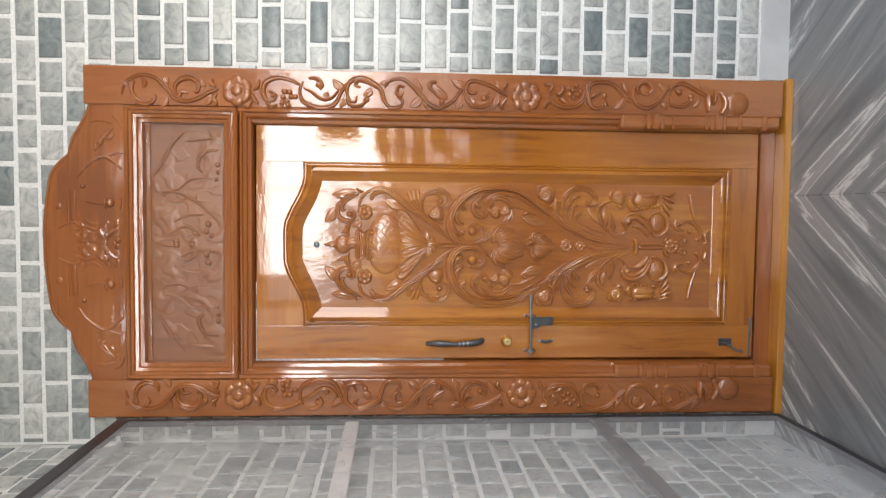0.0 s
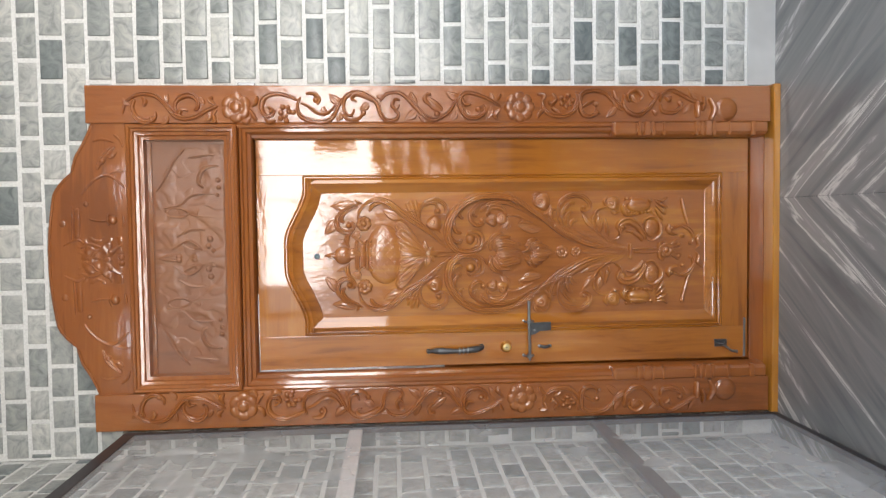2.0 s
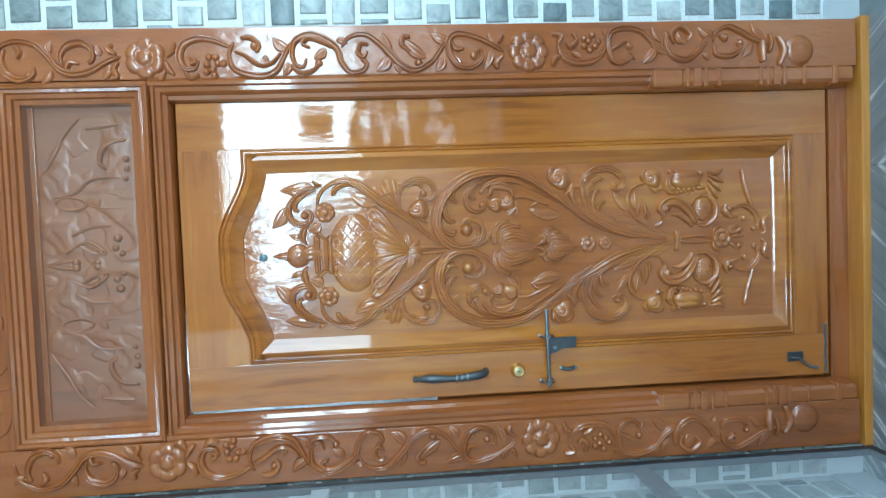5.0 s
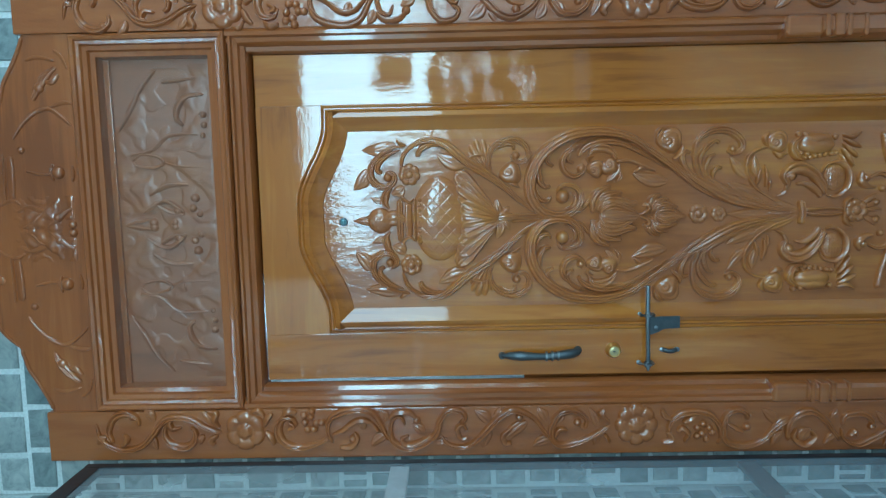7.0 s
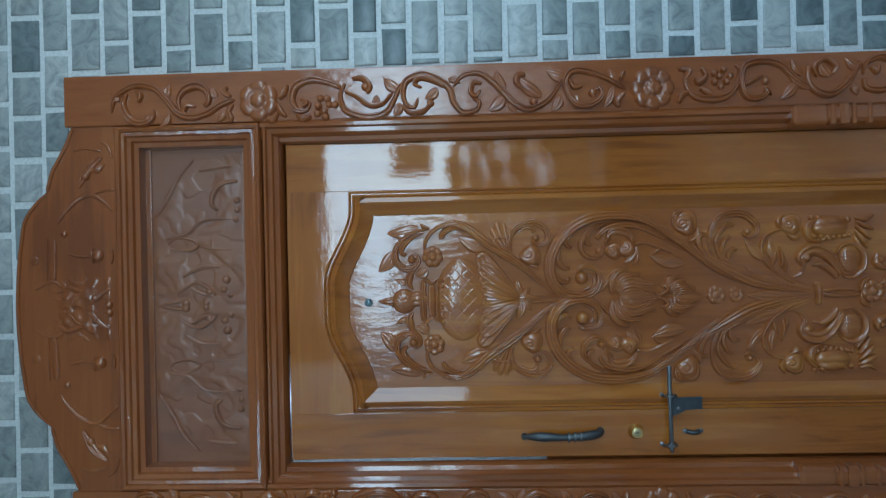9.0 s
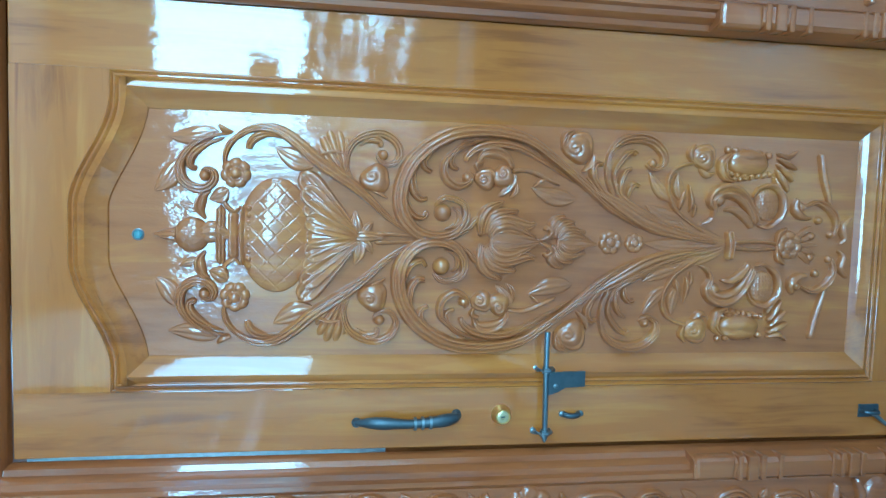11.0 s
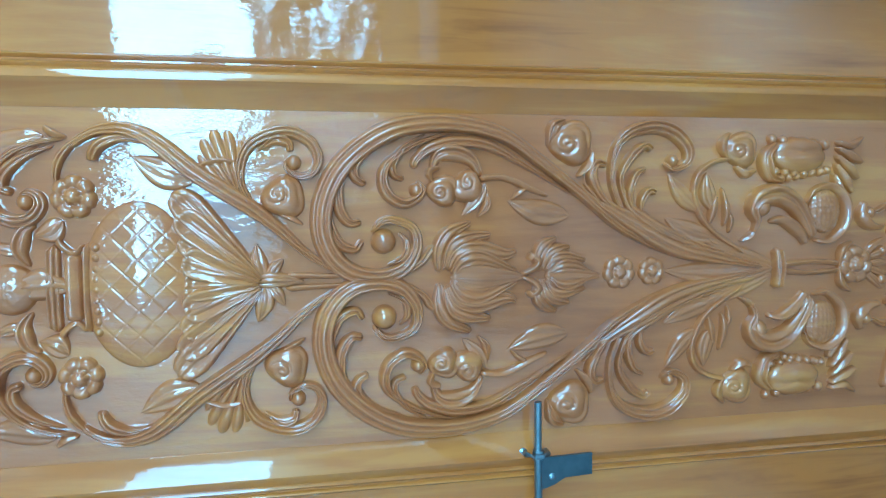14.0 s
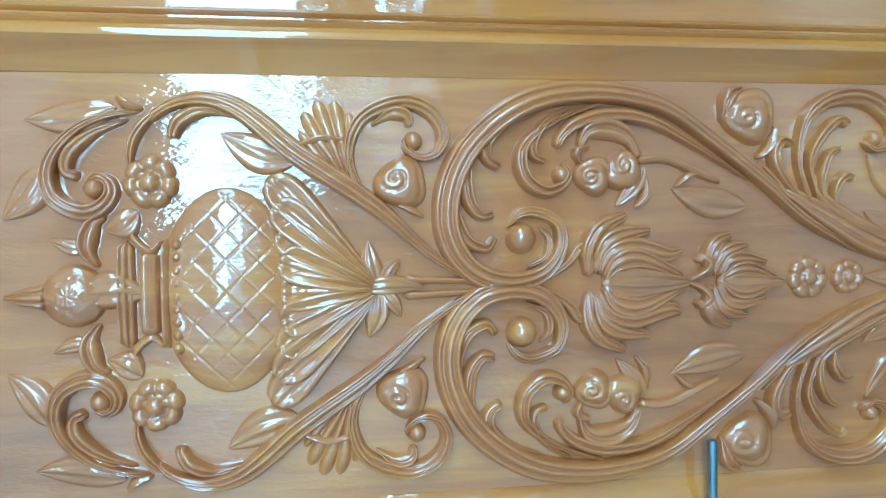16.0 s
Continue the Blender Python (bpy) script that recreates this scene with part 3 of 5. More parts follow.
def centre_stem():
    for s in (-1, 1):
        stroke("stem", [(s * 0.010, 1.490), (s * 0.008, 1.430), (s * 0.006, 1.368)], (0.012, 0.010, 0.007), 0.010)
    for s in (-1, 1):
        stroke("hook", [(s * 0.010, 1.300), (s * 0.028, 1.275), (s * 0.045, 1.262), (s * 0.050, 1.242), (s * 0.036, 1.240)], (0.010, 0.015, 0.009), 0.012, 1)
    rosette("rosette", (0.001, 0.940), 0.030, 7, 0.012)
    rosette("rosette", (0.001, 0.881), 0.025, 7, 0.012)
    blade("carved_leaf", (0.001, 0.650), (0.001, 0.858), 0.050, 0.013)
    for s in (-1, 1):
        blade("carved_leaf", (s * 0.010, 0.652), (s * 0.058, 0.800), 0.030, 0.010)
        stroke("stem", [(s * 0.004, 0.635), (s * 0.010, 0.575), (s * 0.006, 0.515)], (0.014, 0.010, 0.010), 0.010)
    stroke("tie", [(0.036, 0.645), (0.0, 0.640), (-0.036, 0.643)], (0.018, 0.020, 0.018), 0.018, 1)
    rosette("rosette", (0.003, 0.484), 0.036, 7, 0.017)
    for k in range(5):
        a = radians(-90 + 22 * (k - 2))
        blade("carved_leaf", (0.004 + 0.02 * math.cos(a), 0.480 + 0.02 * math.sin(a)), (0.004 + 0.068 * math.cos(a), 0.474 + 0.068 * math.sin(a)), 0.014, 0.014)


vase()
centre_stem()
both(stroke, "scroll", [(0.029, 0.849), (0.081, 0.944), (0.134, 1.009), (0.188, 1.082), (0.228, 1.143), (0.244, 1.207), (0.245, 1.269), (0.235, 1.322), (0.208, 1.371), (0.170, 1.409), (0.125, 1.430), (0.079, 1.434), (0.040, 1.420), (0.012, 1.389), (0.004, 1.346), (0.016, 1.307), (0.046, 1.286), (0.077, 1.289), (0.092, 1.313), (0.092, 1.339), (0.074, 1.357)], (0.0183, 0.0365, 0.0133), 0.0235, 2)
both(knob, "ball", (0.060, 1.338), 0.0208, 0.0240)
both(stroke, "scroll", [(0.130, 1.022), (0.180, 1.107), (0.211, 1.168), (0.217, 1.223), (0.206, 1.265), (0.188, 1.286), (0.174, 1.290)], (0.0050, 0.0216, 0.0133), 0.0170, 1)
both(stroke, "scroll", [(0.234, 1.224), (0.213, 1.285), (0.187, 1.326), (0.163, 1.339), (0.135, 1.332), (0.119, 1.307), (0.126, 1.284), (0.142, 1.274), (0.155, 1.284)], (0.0066, 0.0199, 0.0100), 0.0190, 1)
both(knob, "ball", (0.140, 1.285), 0.0124, 0.0170)
both(stroke, "scroll", [(0.229, 1.269), (0.209, 1.303), (0.183, 1.322), (0.164, 1.321), (0.157, 1.304)], (0.0042, 0.0141, 0.0100), 0.0150, 1)
both(stroke, "scroll", [(0.221, 1.310), (0.205, 1.357), (0.181, 1.382), (0.160, 1.381), (0.149, 1.364)], (0.0050, 0.0199, 0.0124), 0.0180, 1)
both(stroke, "scroll", [(0.189, 1.374), (0.152, 1.405), (0.112, 1.406), (0.090, 1.391), (0.091, 1.372)], (0.0050, 0.0199, 0.0124), 0.0180, 1)
both(stroke, "scroll", [(0.152, 1.413), (0.102, 1.423), (0.061, 1.410), (0.048, 1.384), (0.063, 1.371)], (0.0050, 0.0183, 0.0116), 0.0170, 1)
both(stroke, "scroll", [(0.042, 1.393), (0.067, 1.420), (0.098, 1.427)], (0.0050, 0.0133, 0.0050), 0.0130, 0)
both(stroke, "scroll", [(0.022, 1.332), (0.036, 1.305), (0.059, 1.301), (0.074, 1.314)], (0.0050, 0.0141, 0.0066), 0.0120, 1)
both(stroke, "scroll", [(0.004, 1.377), (0.018, 1.417), (0.048, 1.461), (0.085, 1.501), (0.116, 1.540), (0.144, 1.582), (0.172, 1.623), (0.203, 1.659), (0.223, 1.688), (0.232, 1.719), (0.229, 1.749), (0.218, 1.773), (0.203, 1.790)], (0.0083, 0.0299, 0.0133), 0.0210, 2)
both(stroke, "scroll", [(0.226, 1.755), (0.212, 1.782), (0.189, 1.802), (0.164, 1.809), (0.144, 1.806)], (0.0050, 0.0141, 0.0075), 0.0140, 1)
both(stroke, "scroll", [(0.209, 1.675), (0.218, 1.719), (0.209, 1.747), (0.194, 1.758), (0.184, 1.759)], (0.0058, 0.0199, 0.0141), 0.0180, 1)
both(rosette, "rosette", (0.133, 1.786), 0.0332, 7, 0.0190)
both(stroke, "scroll", [(0.217, 1.794), (0.211, 1.832), (0.195, 1.867), (0.169, 1.891), (0.143, 1.900), (0.116, 1.894), (0.100, 1.872), (0.100, 1.847), (0.117, 1.830), (0.134, 1.832), (0.140, 1.846), (0.132, 1.857)], (0.0083, 0.0232, 0.0108), 0.0200, 2)
both(knob, "ball", (0.126, 1.849), 0.0133, 0.0180)
both(stroke, "scroll", [(0.207, 1.809), (0.190, 1.850), (0.167, 1.876), (0.146, 1.879), (0.139, 1.865)], (0.0066, 0.0199, 0.0133), 0.0160, 1)
both(blade, "carved_leaf", (0.221, 1.823), (0.206, 1.924), 0.0415, 0.0130)
both(stroke, "scroll", [(0.234, 1.822), (0.224, 1.811), (0.219, 1.792)], (0.0075, 0.0133, 0.0066), 0.0130, 0)
both(blade, "carved_leaf", (0.152, 1.904), (0.090, 1.951), 0.0432, 0.0130)
both(blade, "carved_leaf", (0.055, 1.856), (0.067, 1.901), 0.0199, 0.0130)
both(stroke, "scroll", [(0.033, 1.847), (0.055, 1.859), (0.082, 1.853), (0.094, 1.838)], (0.0083, 0.0249, 0.0100), 0.0160, 1)
both(blade, "carved_leaf", (0.098, 1.801), (0.076, 1.840), 0.0365, 0.0170)
both(stroke, "scroll", [(0.092, 1.807), (0.067, 1.808), (0.051, 1.789), (0.064, 1.774)], (0.0066, 0.0116, 0.0066), 0.0110, 0)
both(blade, "carved_leaf", (0.157, 1.616), (0.191, 1.705), 0.0481, 0.0140)
both(fan, "carved_shell", (0.129, 1.554), (0.234, 1.593), 62, 5, 0.013)
both(stroke, "scroll", [(0.175, 1.616), (0.185, 1.585), (0.182, 1.555)], (0.0075, 0.0108, 0.0075), 0.0130, 0)
both(stroke, "scroll", [(0.077, 1.493), (0.108, 1.528), (0.147, 1.550), (0.179, 1.552), (0.208, 1.538), (0.225, 1.509), (0.229, 1.476), (0.214, 1.448), (0.189, 1.437), (0.168, 1.446), (0.163, 1.466), (0.174, 1.483), (0.188, 1.485)], (0.0083, 0.0199, 0.0100), 0.0180, 2)
both(knob, "ball", (0.183, 1.474), 0.0124, 0.0170)
both(stroke, "scroll", [(0.201, 1.526), (0.216, 1.501), (0.213, 1.482), (0.199, 1.478)], (0.0050, 0.0183, 0.0116), 0.0150, 1)
both(bud, "carved_bud", (0.131, 1.489), 0.0365, 60, 0.0210)
both(stroke, "scroll", [(0.088, 1.461), (0.099, 1.479), (0.105, 1.495)], (0.0050, 0.0116, 0.0083), 0.0120, 0)
both(bud, "carved_bud", (0.139, 1.242), 0.0282, 110, 0.0230)
both(bud, "carved_bud", (0.144, 1.202), 0.0299, 20, 0.0200)
both(stroke, "rose_petal", [(0.171, 1.261), (0.194, 1.250), (0.199, 1.223), (0.187, 1.195), (0.161, 1.180)], (0.0116, 0.0299, 0.0133), 0.0170, 1)
both(stroke, "rose_petal", [(0.153, 1.259), (0.169, 1.264), (0.176, 1.247)], (0.0066, 0.0141, 0.0083), 0.0160, 0)
both(stroke, "scroll", [(0.158, 1.184), (0.160, 1.143), (0.142, 1.099), (0.129, 1.066)], (0.0108, 0.0124, 0.0066), 0.0120, 0)
both(blade, "carved_leaf", (0.151, 1.173), (0.100, 1.211), 0.0249, 0.0160)
both(stroke, "scroll", [(0.141, 1.171), (0.114, 1.172), (0.097, 1.186)], (0.0066, 0.0149, 0.0058), 0.0130, 1)
both(blade, "carved_leaf", (0.098, 1.030), (0.122, 1.135), 0.0432, 0.0140)
both(stroke, "scroll", [(0.145, 1.098), (0.137, 1.116), (0.124, 1.130)], (0.0050, 0.0100, 0.0050), 0.0110, 0)
both(bud, "carved_bud", (0.217, 1.027), 0.0415, 100, 0.0220)
both(stroke, "sepal", [(0.208, 1.067), (0.241, 1.057), (0.253, 1.036)], (0.0083, 0.0249, 0.0083), 0.0180, 1)
both(stroke, "sepal", [(0.205, 0.990), (0.180, 0.998), (0.161, 1.017)], (0.0066, 0.0166, 0.0083), 0.0150, 0)
both(stroke, "scroll", [(0.084, 0.928), (0.147, 0.956), (0.204, 0.951), (0.233, 0.926), (0.244, 0.886), (0.236, 0.849), (0.211, 0.822), (0.186, 0.821), (0.174, 0.844), (0.185, 0.863)], (0.0083, 0.0249, 0.0108), 0.0200, 2)
both(knob, "ball", (0.188, 0.847), 0.0116, 0.0160)
both(stroke, "scroll", [(0.090, 0.933), (0.130, 0.975), (0.162, 0.991), (0.182, 0.983), (0.180, 0.965)], (0.0066, 0.0216, 0.0116), 0.0170, 1)
both(stroke, "scroll", [(0.092, 0.922), (0.155, 0.940), (0.193, 0.922), (0.212, 0.898), (0.205, 0.884)], (0.0050, 0.0183, 0.0116), 0.0160, 1)
both(stroke, "scroll", [(0.088, 0.912), (0.130, 0.923), (0.163, 0.913), (0.175, 0.894)], (0.0050, 0.0174, 0.0100), 0.0150, 1)
both(stroke, "scroll", [(0.084, 0.898), (0.118, 0.902), (0.136, 0.890), (0.134, 0.875)], (0.0050, 0.0174, 0.0108), 0.0150, 1)
both(stroke, "scroll", [(0.092, 0.963), (0.126, 0.982), (0.151, 1.005)], (0.0042, 0.0100, 0.0050), 0.0100, 0)
both(stroke, "scroll", [(0.002, 0.659), (0.037, 0.818), (0.084, 0.914), (0.123, 0.982)], (0.0122, 0.0415, 0.0195), 0.0190, 2)
both(stroke, "scroll", [(0.020, 0.709), (0.058, 0.833), (0.103, 0.913), (0.144, 0.938)], (0.0073, 0.0220, 0.0098), 0.0130, 1)
both(blade, "carved_leaf", (0.101, 0.794), (0.166, 0.853), 0.0317, 0.0150)
both(blade, "carved_leaf", (0.102, 0.768), (0.168, 0.781), 0.0317, 0.0150)
both(stroke, "scroll", [(0.079, 0.775), (0.105, 0.768), (0.130, 0.762)], (0.0073, 0.0171, 0.0073), 0.0130, 0)
both(stroke, "scroll", [(0.075, 0.748), (0.103, 0.743), (0.143, 0.752)], (0.0073, 0.0159, 0.0073), 0.0130, 0)
both(stroke, "scroll", [(0.063, 0.737), (0.088, 0.734), (0.106, 0.744)], (0.0061, 0.0122, 0.0061), 0.0110, 0)
both(stroke, "scroll", [(0.026, 0.702), (0.073, 0.774), (0.121, 0.803), (0.162, 0.800), (0.184, 0.772), (0.193, 0.735)], (0.0098, 0.0122, 0.0085), 0.0120, 0)
both(bud, "carved_bud", (0.207, 0.718), 0.0354, 100, 0.0200)
both(stroke, "sepal", [(0.187, 0.740), (0.214, 0.753), (0.237, 0.739)], (0.0073, 0.0195, 0.0073), 0.0150, 0)
both(stroke, "sepal", [(0.179, 0.730), (0.165, 0.708), (0.172, 0.687)], (0.0073, 0.0171, 0.0073), 0.0140, 0)
both(blade, "carved_leaf", (0.055, 0.763), (0.090, 0.857), 0.0390, 0.0130)
both(blade, "carved_leaf", (0.038, 0.731), (0.076, 0.795), 0.0195, 0.0100)
both(plume, "carved_plume", (0.198, 0.605), 0.0329, 0.0561, 0.022)
both(knob, "frill", (0.157, 0.639), 0.0085, 0.0120)
both(knob, "frill", (0.159, 0.624), 0.0085, 0.0120)
both(knob, "frill", (0.162, 0.609), 0.0085, 0.0120)
both(knob, "frill", (0.164, 0.594), 0.0085, 0.0120)
both(knob, "frill", (0.167, 0.579), 0.0085, 0.0120)
both(knob, "frill", (0.169, 0.563), 0.0085, 0.0120)
both(knob, "frill", (0.172, 0.548), 0.0085, 0.0120)
both(knob, "frill", (0.226, 0.657), 0.0098, 0.0110)
both(knob, "frill", (0.224, 0.636), 0.0098, 0.0110)
both(knob, "frill", (0.222, 0.615), 0.0098, 0.0110)
both(knob, "frill", (0.221, 0.594), 0.0098, 0.0110)
both(knob, "frill", (0.219, 0.573), 0.0098, 0.0110)
both(knob, "frill", (0.217, 0.551), 0.0098, 0.0110)
both(stroke, "scroll", [(0.221, 0.648), (0.195, 0.673), (0.163, 0.664), (0.152, 0.638)], (0.0110, 0.0244, 0.0110), 0.0190, 1)
both(stroke, "tail_feather", [(0.222, 0.531), (0.215, 0.502), (0.231, 0.475)], (0.0085, 0.0159, 0.0073), 0.0160, 0)
both(stroke, "tail_feather", [(0.212, 0.530), (0.196, 0.500), (0.185, 0.475)], (0.0085, 0.0159, 0.0073), 0.0160, 0)
both(stroke, "tail_feather", [(0.199, 0.531), (0.173, 0.503), (0.156, 0.484)], (0.0085, 0.0159, 0.0073), 0.0160, 0)
both(stroke, "tail_feather", [(0.184, 0.532), (0.154, 0.512), (0.130, 0.495)], (0.0085, 0.0159, 0.0073), 0.0160, 0)
both(stroke, "tail_feather", [(0.166, 0.536), (0.138, 0.525), (0.116, 0.511)], (0.0085, 0.0159, 0.0073), 0.0160, 0)
both(stroke, "bird_neck", [(0.056, 0.696), (0.082, 0.684), (0.106, 0.692), (0.125, 0.674), (0.129, 0.645), (0.113, 0.614), (0.081, 0.590), (0.049, 0.575)], (0.0098, 0.0415, 0.0220), 0.0220, 1)
both(knob, "bird_head", (0.107, 0.676), 0.0171, 0.0200)
both(stroke, "bird_body", [(0.083, 0.660), (0.084, 0.632), (0.063, 0.602), (0.041, 0.586)], (0.0098, 0.0220, 0.0122), 0.0160, 0)
both(stroke, "beak", [(0.065, 0.691), (0.056, 0.701), (0.050, 0.717)], (0.0110, 0.0110, 0.0037), 0.0130, 0)
both(hatched_dome, "hatched_wing", (0.101, 0.549), 0.0415, 0.0317, 0.015)
both(stroke, "wing_rim", [(0.112, 0.587), (0.136, 0.573), (0.143, 0.539), (0.116, 0.511), (0.074, 0.512), (0.047, 0.541), (0.049, 0.570)], (0.0073, 0.0183, 0.0098), 0.0170, 0)
both(stroke, "rod", [(0.229, 0.415), (0.176, 0.405), (0.125, 0.389), (0.081, 0.374)], (0.0159, 0.0171, 0.0073), 0.0130, 0)
both(stroke, "scroll", [(0.118, 0.468), (0.092, 0.477), (0.073, 0.458), (0.069, 0.428)], (0.0098, 0.0207, 0.0110), 0.0170, 0)
both(knob, "ball", (0.096, 0.459), 0.0122, 0.0160)
both(stroke, "scroll", [(0.094, 0.451), (0.108, 0.414), (0.089, 0.378), (0.059, 0.362), (0.024, 0.370)], (0.0098, 0.0195, 0.0110), 0.0150, 1)
both(knob, "ball", (0.065, 0.409), 0.0110, 0.0140)
both(knob, "ball", (0.030, 0.374), 0.0098, 0.0120)
both(stroke, "scroll", [(0.077, 0.320), (0.052, 0.344), (0.023, 0.338), (0.007, 0.351)], (0.0098, 0.0171, 0.0073), 0.0140, 0)
both(knob, "ball", (0.026, 0.426), 0.0110, 0.0120)
both(stroke, "scroll", [(-0.004, 0.517), (0.029, 0.511), (0.045, 0.489)], (0.0073, 0.0171, 0.0073), 0.0130, 0)
both(stroke, "acanthus_lobe", [(0.008, 1.249), (0.043, 1.247), (0.071, 1.23), (0.089, 1.196)], (0.015, 0.034, 0.013), 0.0173, 2)
both(stroke, "acanthus_lobe", [(0.012, 1.24), (0.047, 1.227), (0.062, 1.199), (0.068, 1.162)], (0.015, 0.034, 0.013), 0.0173, 2)
both(stroke, "acanthus_lobe", [(0.01, 1.234), (0.036, 1.22), (0.044, 1.188), (0.035, 1.141), (0.041, 1.119)], (0.015, 0.034, 0.013), 0.0173, 2)
both(stroke, "acanthus_lobe", [(0.004, 1.228), (0.026, 1.21), (0.03, 1.176), (0.005, 1.117)], (0.015, 0.034, 0.013), 0.0173, 2)
both(stroke, "acanthus_lobe", [(0.004, 1.084), (0.035, 1.083), (0.052, 1.07), (0.061, 1.05)], (0.012, 0.027, 0.010), 0.0158, 2)
both(stroke, "acanthus_lobe", [(0.006, 1.077), (0.032, 1.065), (0.042, 1.044), (0.046, 1.027)], (0.012, 0.027, 0.010), 0.0158, 2)
both(stroke, "acanthus_lobe", [(0.005, 1.07), (0.025, 1.055), (0.027, 1.029), (0.022, 0.999)], (0.012, 0.027, 0.010), 0.0158, 2)
both(stroke, "acanthus_lobe", [(0.002, 1.064), (0.013, 1.046), (0.013, 1.02), (-0.001, 0.983)], (0.012, 0.027, 0.010), 0.0158, 2)
petal("leaf_heart", (-0.001, 1.113), (0.0, 1.231), 0.06, 0.015)
blade("leaf_rib", (-0.001, 1.113), (0.0, 1.231), 0.027, 0.017)
petal("leaf_heart", (-0.003, 0.977), (-0.002, 1.072), 0.042, 0.015)
blade("leaf_rib", (-0.003, 0.977), (-0.002, 1.072), 0.0189, 0.017)
both(stroke, "hook", [(-0, 1.114), (0.01, 1.092), (0.023, 1.083), (0.033, 1.094), (0.025, 1.102)], (0.009009, 0.01437, 0.00973), 0.0165, 0)

# ---- the frame's own mouldings, crest and transom ----
def ground(parent, y, mat):
    GROUND.update(parent=parent, y=y, mat=mat)


def crest_top(x):
    """Stepped ogee outline: a hollow shoulder, a short shelf, then the round crown."""
    a = abs(x)
    if a > 0.545:
        return 2.862
    if a > 0.415:
        return 2.862 + 0.064 * ((0.545 - a) / 0.13) ** 1.3
    if a > 0.352:
        return 2.926 + 0.018 * (0.415 - a) / 0.063
    if a > 0.235:
        return 2.944 + 0.076 * math.sin(0.5 * math.pi * (0.352 - a) / 0.117)
    return 3.020 + 0.020 * (1 - (a / 0.235) ** 2)


def crest_plate():
    xs = [0.545 - 1.09 * k / 96 for k in range(97)]
    bm = bmesh.new()
    rows = [[bm.verts.new((x, y, z)) for y, z in ((0.0, 2.727), (FACE + 0.010, 2.727), (FACE + 0.010, crest_top(x) - 0.004), (FACE + 0.014, crest_top(x)), (0.0, crest_top(x)))] for x in xs]
    for a, b in zip(rows, rows[1:]):
        for k in range(4):
            bm.faces.new((a[k], a[k + 1], b[k + 1], b[k]))
    bm.faces.new(rows[0])
    bm.faces.new(rows[-1][::-1])
    plate = part("crest", finish(bm, 40), RED_ACROSS, frame_thing, "reddish scrolled crest board with worn carved shapes")
    ground(plate, FACE + 0.010, RED_ACROSS)
    for x0, x1 in ((0.54, 0.354), (0.350, -0.350), (-0.354, -0.54)):
        n = 11 if abs(x0 - x1) < 0.3 else 25
        stroke("rim", [(x0 + (x1 - x0) * k / n, crest_top(x0 + (x1 - x0) * k / n) - 0.007) for k in range(n + 1)], (0.012, 0.013, 0.012), 0.007)
    return plate


def worn_relief(name, x0, x1, z0, z1, inside, height, grain, seed):
    """Worn, much-varnished carving: soft lumps and folds, alike on both sides of the middle."""
    nx, nz = int((x1 - x0) / 0.0055), int((z1 - z0) / 0.0055)
    grid = []
    for i in range(nx + 1):
        x = x0 + (x1 - x0) * i / nx
        row = []
        for k in range(nz + 1):
            z = z0 + (z1 - z0) * k / nz
            p = Vector((abs(x) * grain + seed, 0.3 * x, z * grain))
            a, b = noise.noise(p), noise.noise(p * 2.3 + Vector((5, 1, 2)))
            lump = smoothstep(-0.06, 0.10, a) * (0.55 + 0.45 * smoothstep(-0.2, 0.35, a)) + 0.40 * smoothstep(-0.1, 0.18, b) - 0.35 * math.exp(-(b / 0.05) ** 2)
            m = inside(x, z) if 0 < i < nx and 0 < k < nz else 0
            row.append((x, height * max(0.0, lump) * m if m > 0 else 0, z))
        grid.append(row)
    return emit(name, grid)


crest_board = crest_plate()
worn_relief("worn_carving", -0.10, 0.10, 2.745, 2.930, lambda x, z: smoothstep(0.10, 0.07, abs(x)) * smoothstep(2.930, 2.88, z), 0.007, 19, 3.0)
both(stroke, "carved_line", [(0.255, 2.908), (0.298, 2.876), (0.331, 2.837), (0.340, 2.799), (0.319, 2.765), (0.290, 2.734)], (0.0083, 0.0149, 0.0099), 0.0070, 0)
both(stroke, "carved_line", [(0.341, 2.802), (0.356, 2.759), (0.354, 2.729)], (0.0083, 0.0132, 0.0083), 0.0060, 0)
both(stroke, "carved_leaf", [(0.362, 2.840), (0.399, 2.821), (0.432, 2.795), (0.456, 2.765)], (0.0132, 0.0280, 0.0132), 0.0100, 1)
both(stroke, "carved_line", [(0.415, 2.804), (0.414, 2.780), (0.434, 2.759)], (0.0099, 0.0181, 0.0099), 0.0080, 0)
both(knob, "lump", (0.398, 2.818), 0.0149, 0.0120)
both(stroke, "carved_line", [(0.474, 2.854), (0.483, 2.816), (0.471, 2.768)], (0.0083, 0.0132, 0.0083), 0.0050, 0)
both(stroke, "carved_line", [(0.502, 2.771), (0.481, 2.747), (0.447, 2.734)], (0.0083, 0.0132, 0.0083), 0.0050, 0)
both(stroke, "lamp_chain", [(0.166, 2.878), (0.157, 2.841), (0.156, 2.806)], (0.0066, 0.0099, 0.0066), 0.0060, 0)
both(knob, "lamp_bowl", (0.161, 2.784), 0.0198, 0.0150)
both(stroke, "carved_line", [(0.187, 2.799), (0.161, 2.804), (0.136, 2.798)], (0.0066, 0.0115, 0.0066), 0.0080, 0)
both(stroke, "carved_line", [(0.180, 2.742), (0.155, 2.741), (0.133, 2.745)], (0.0066, 0.0115, 0.0066), 0.0070, 0)
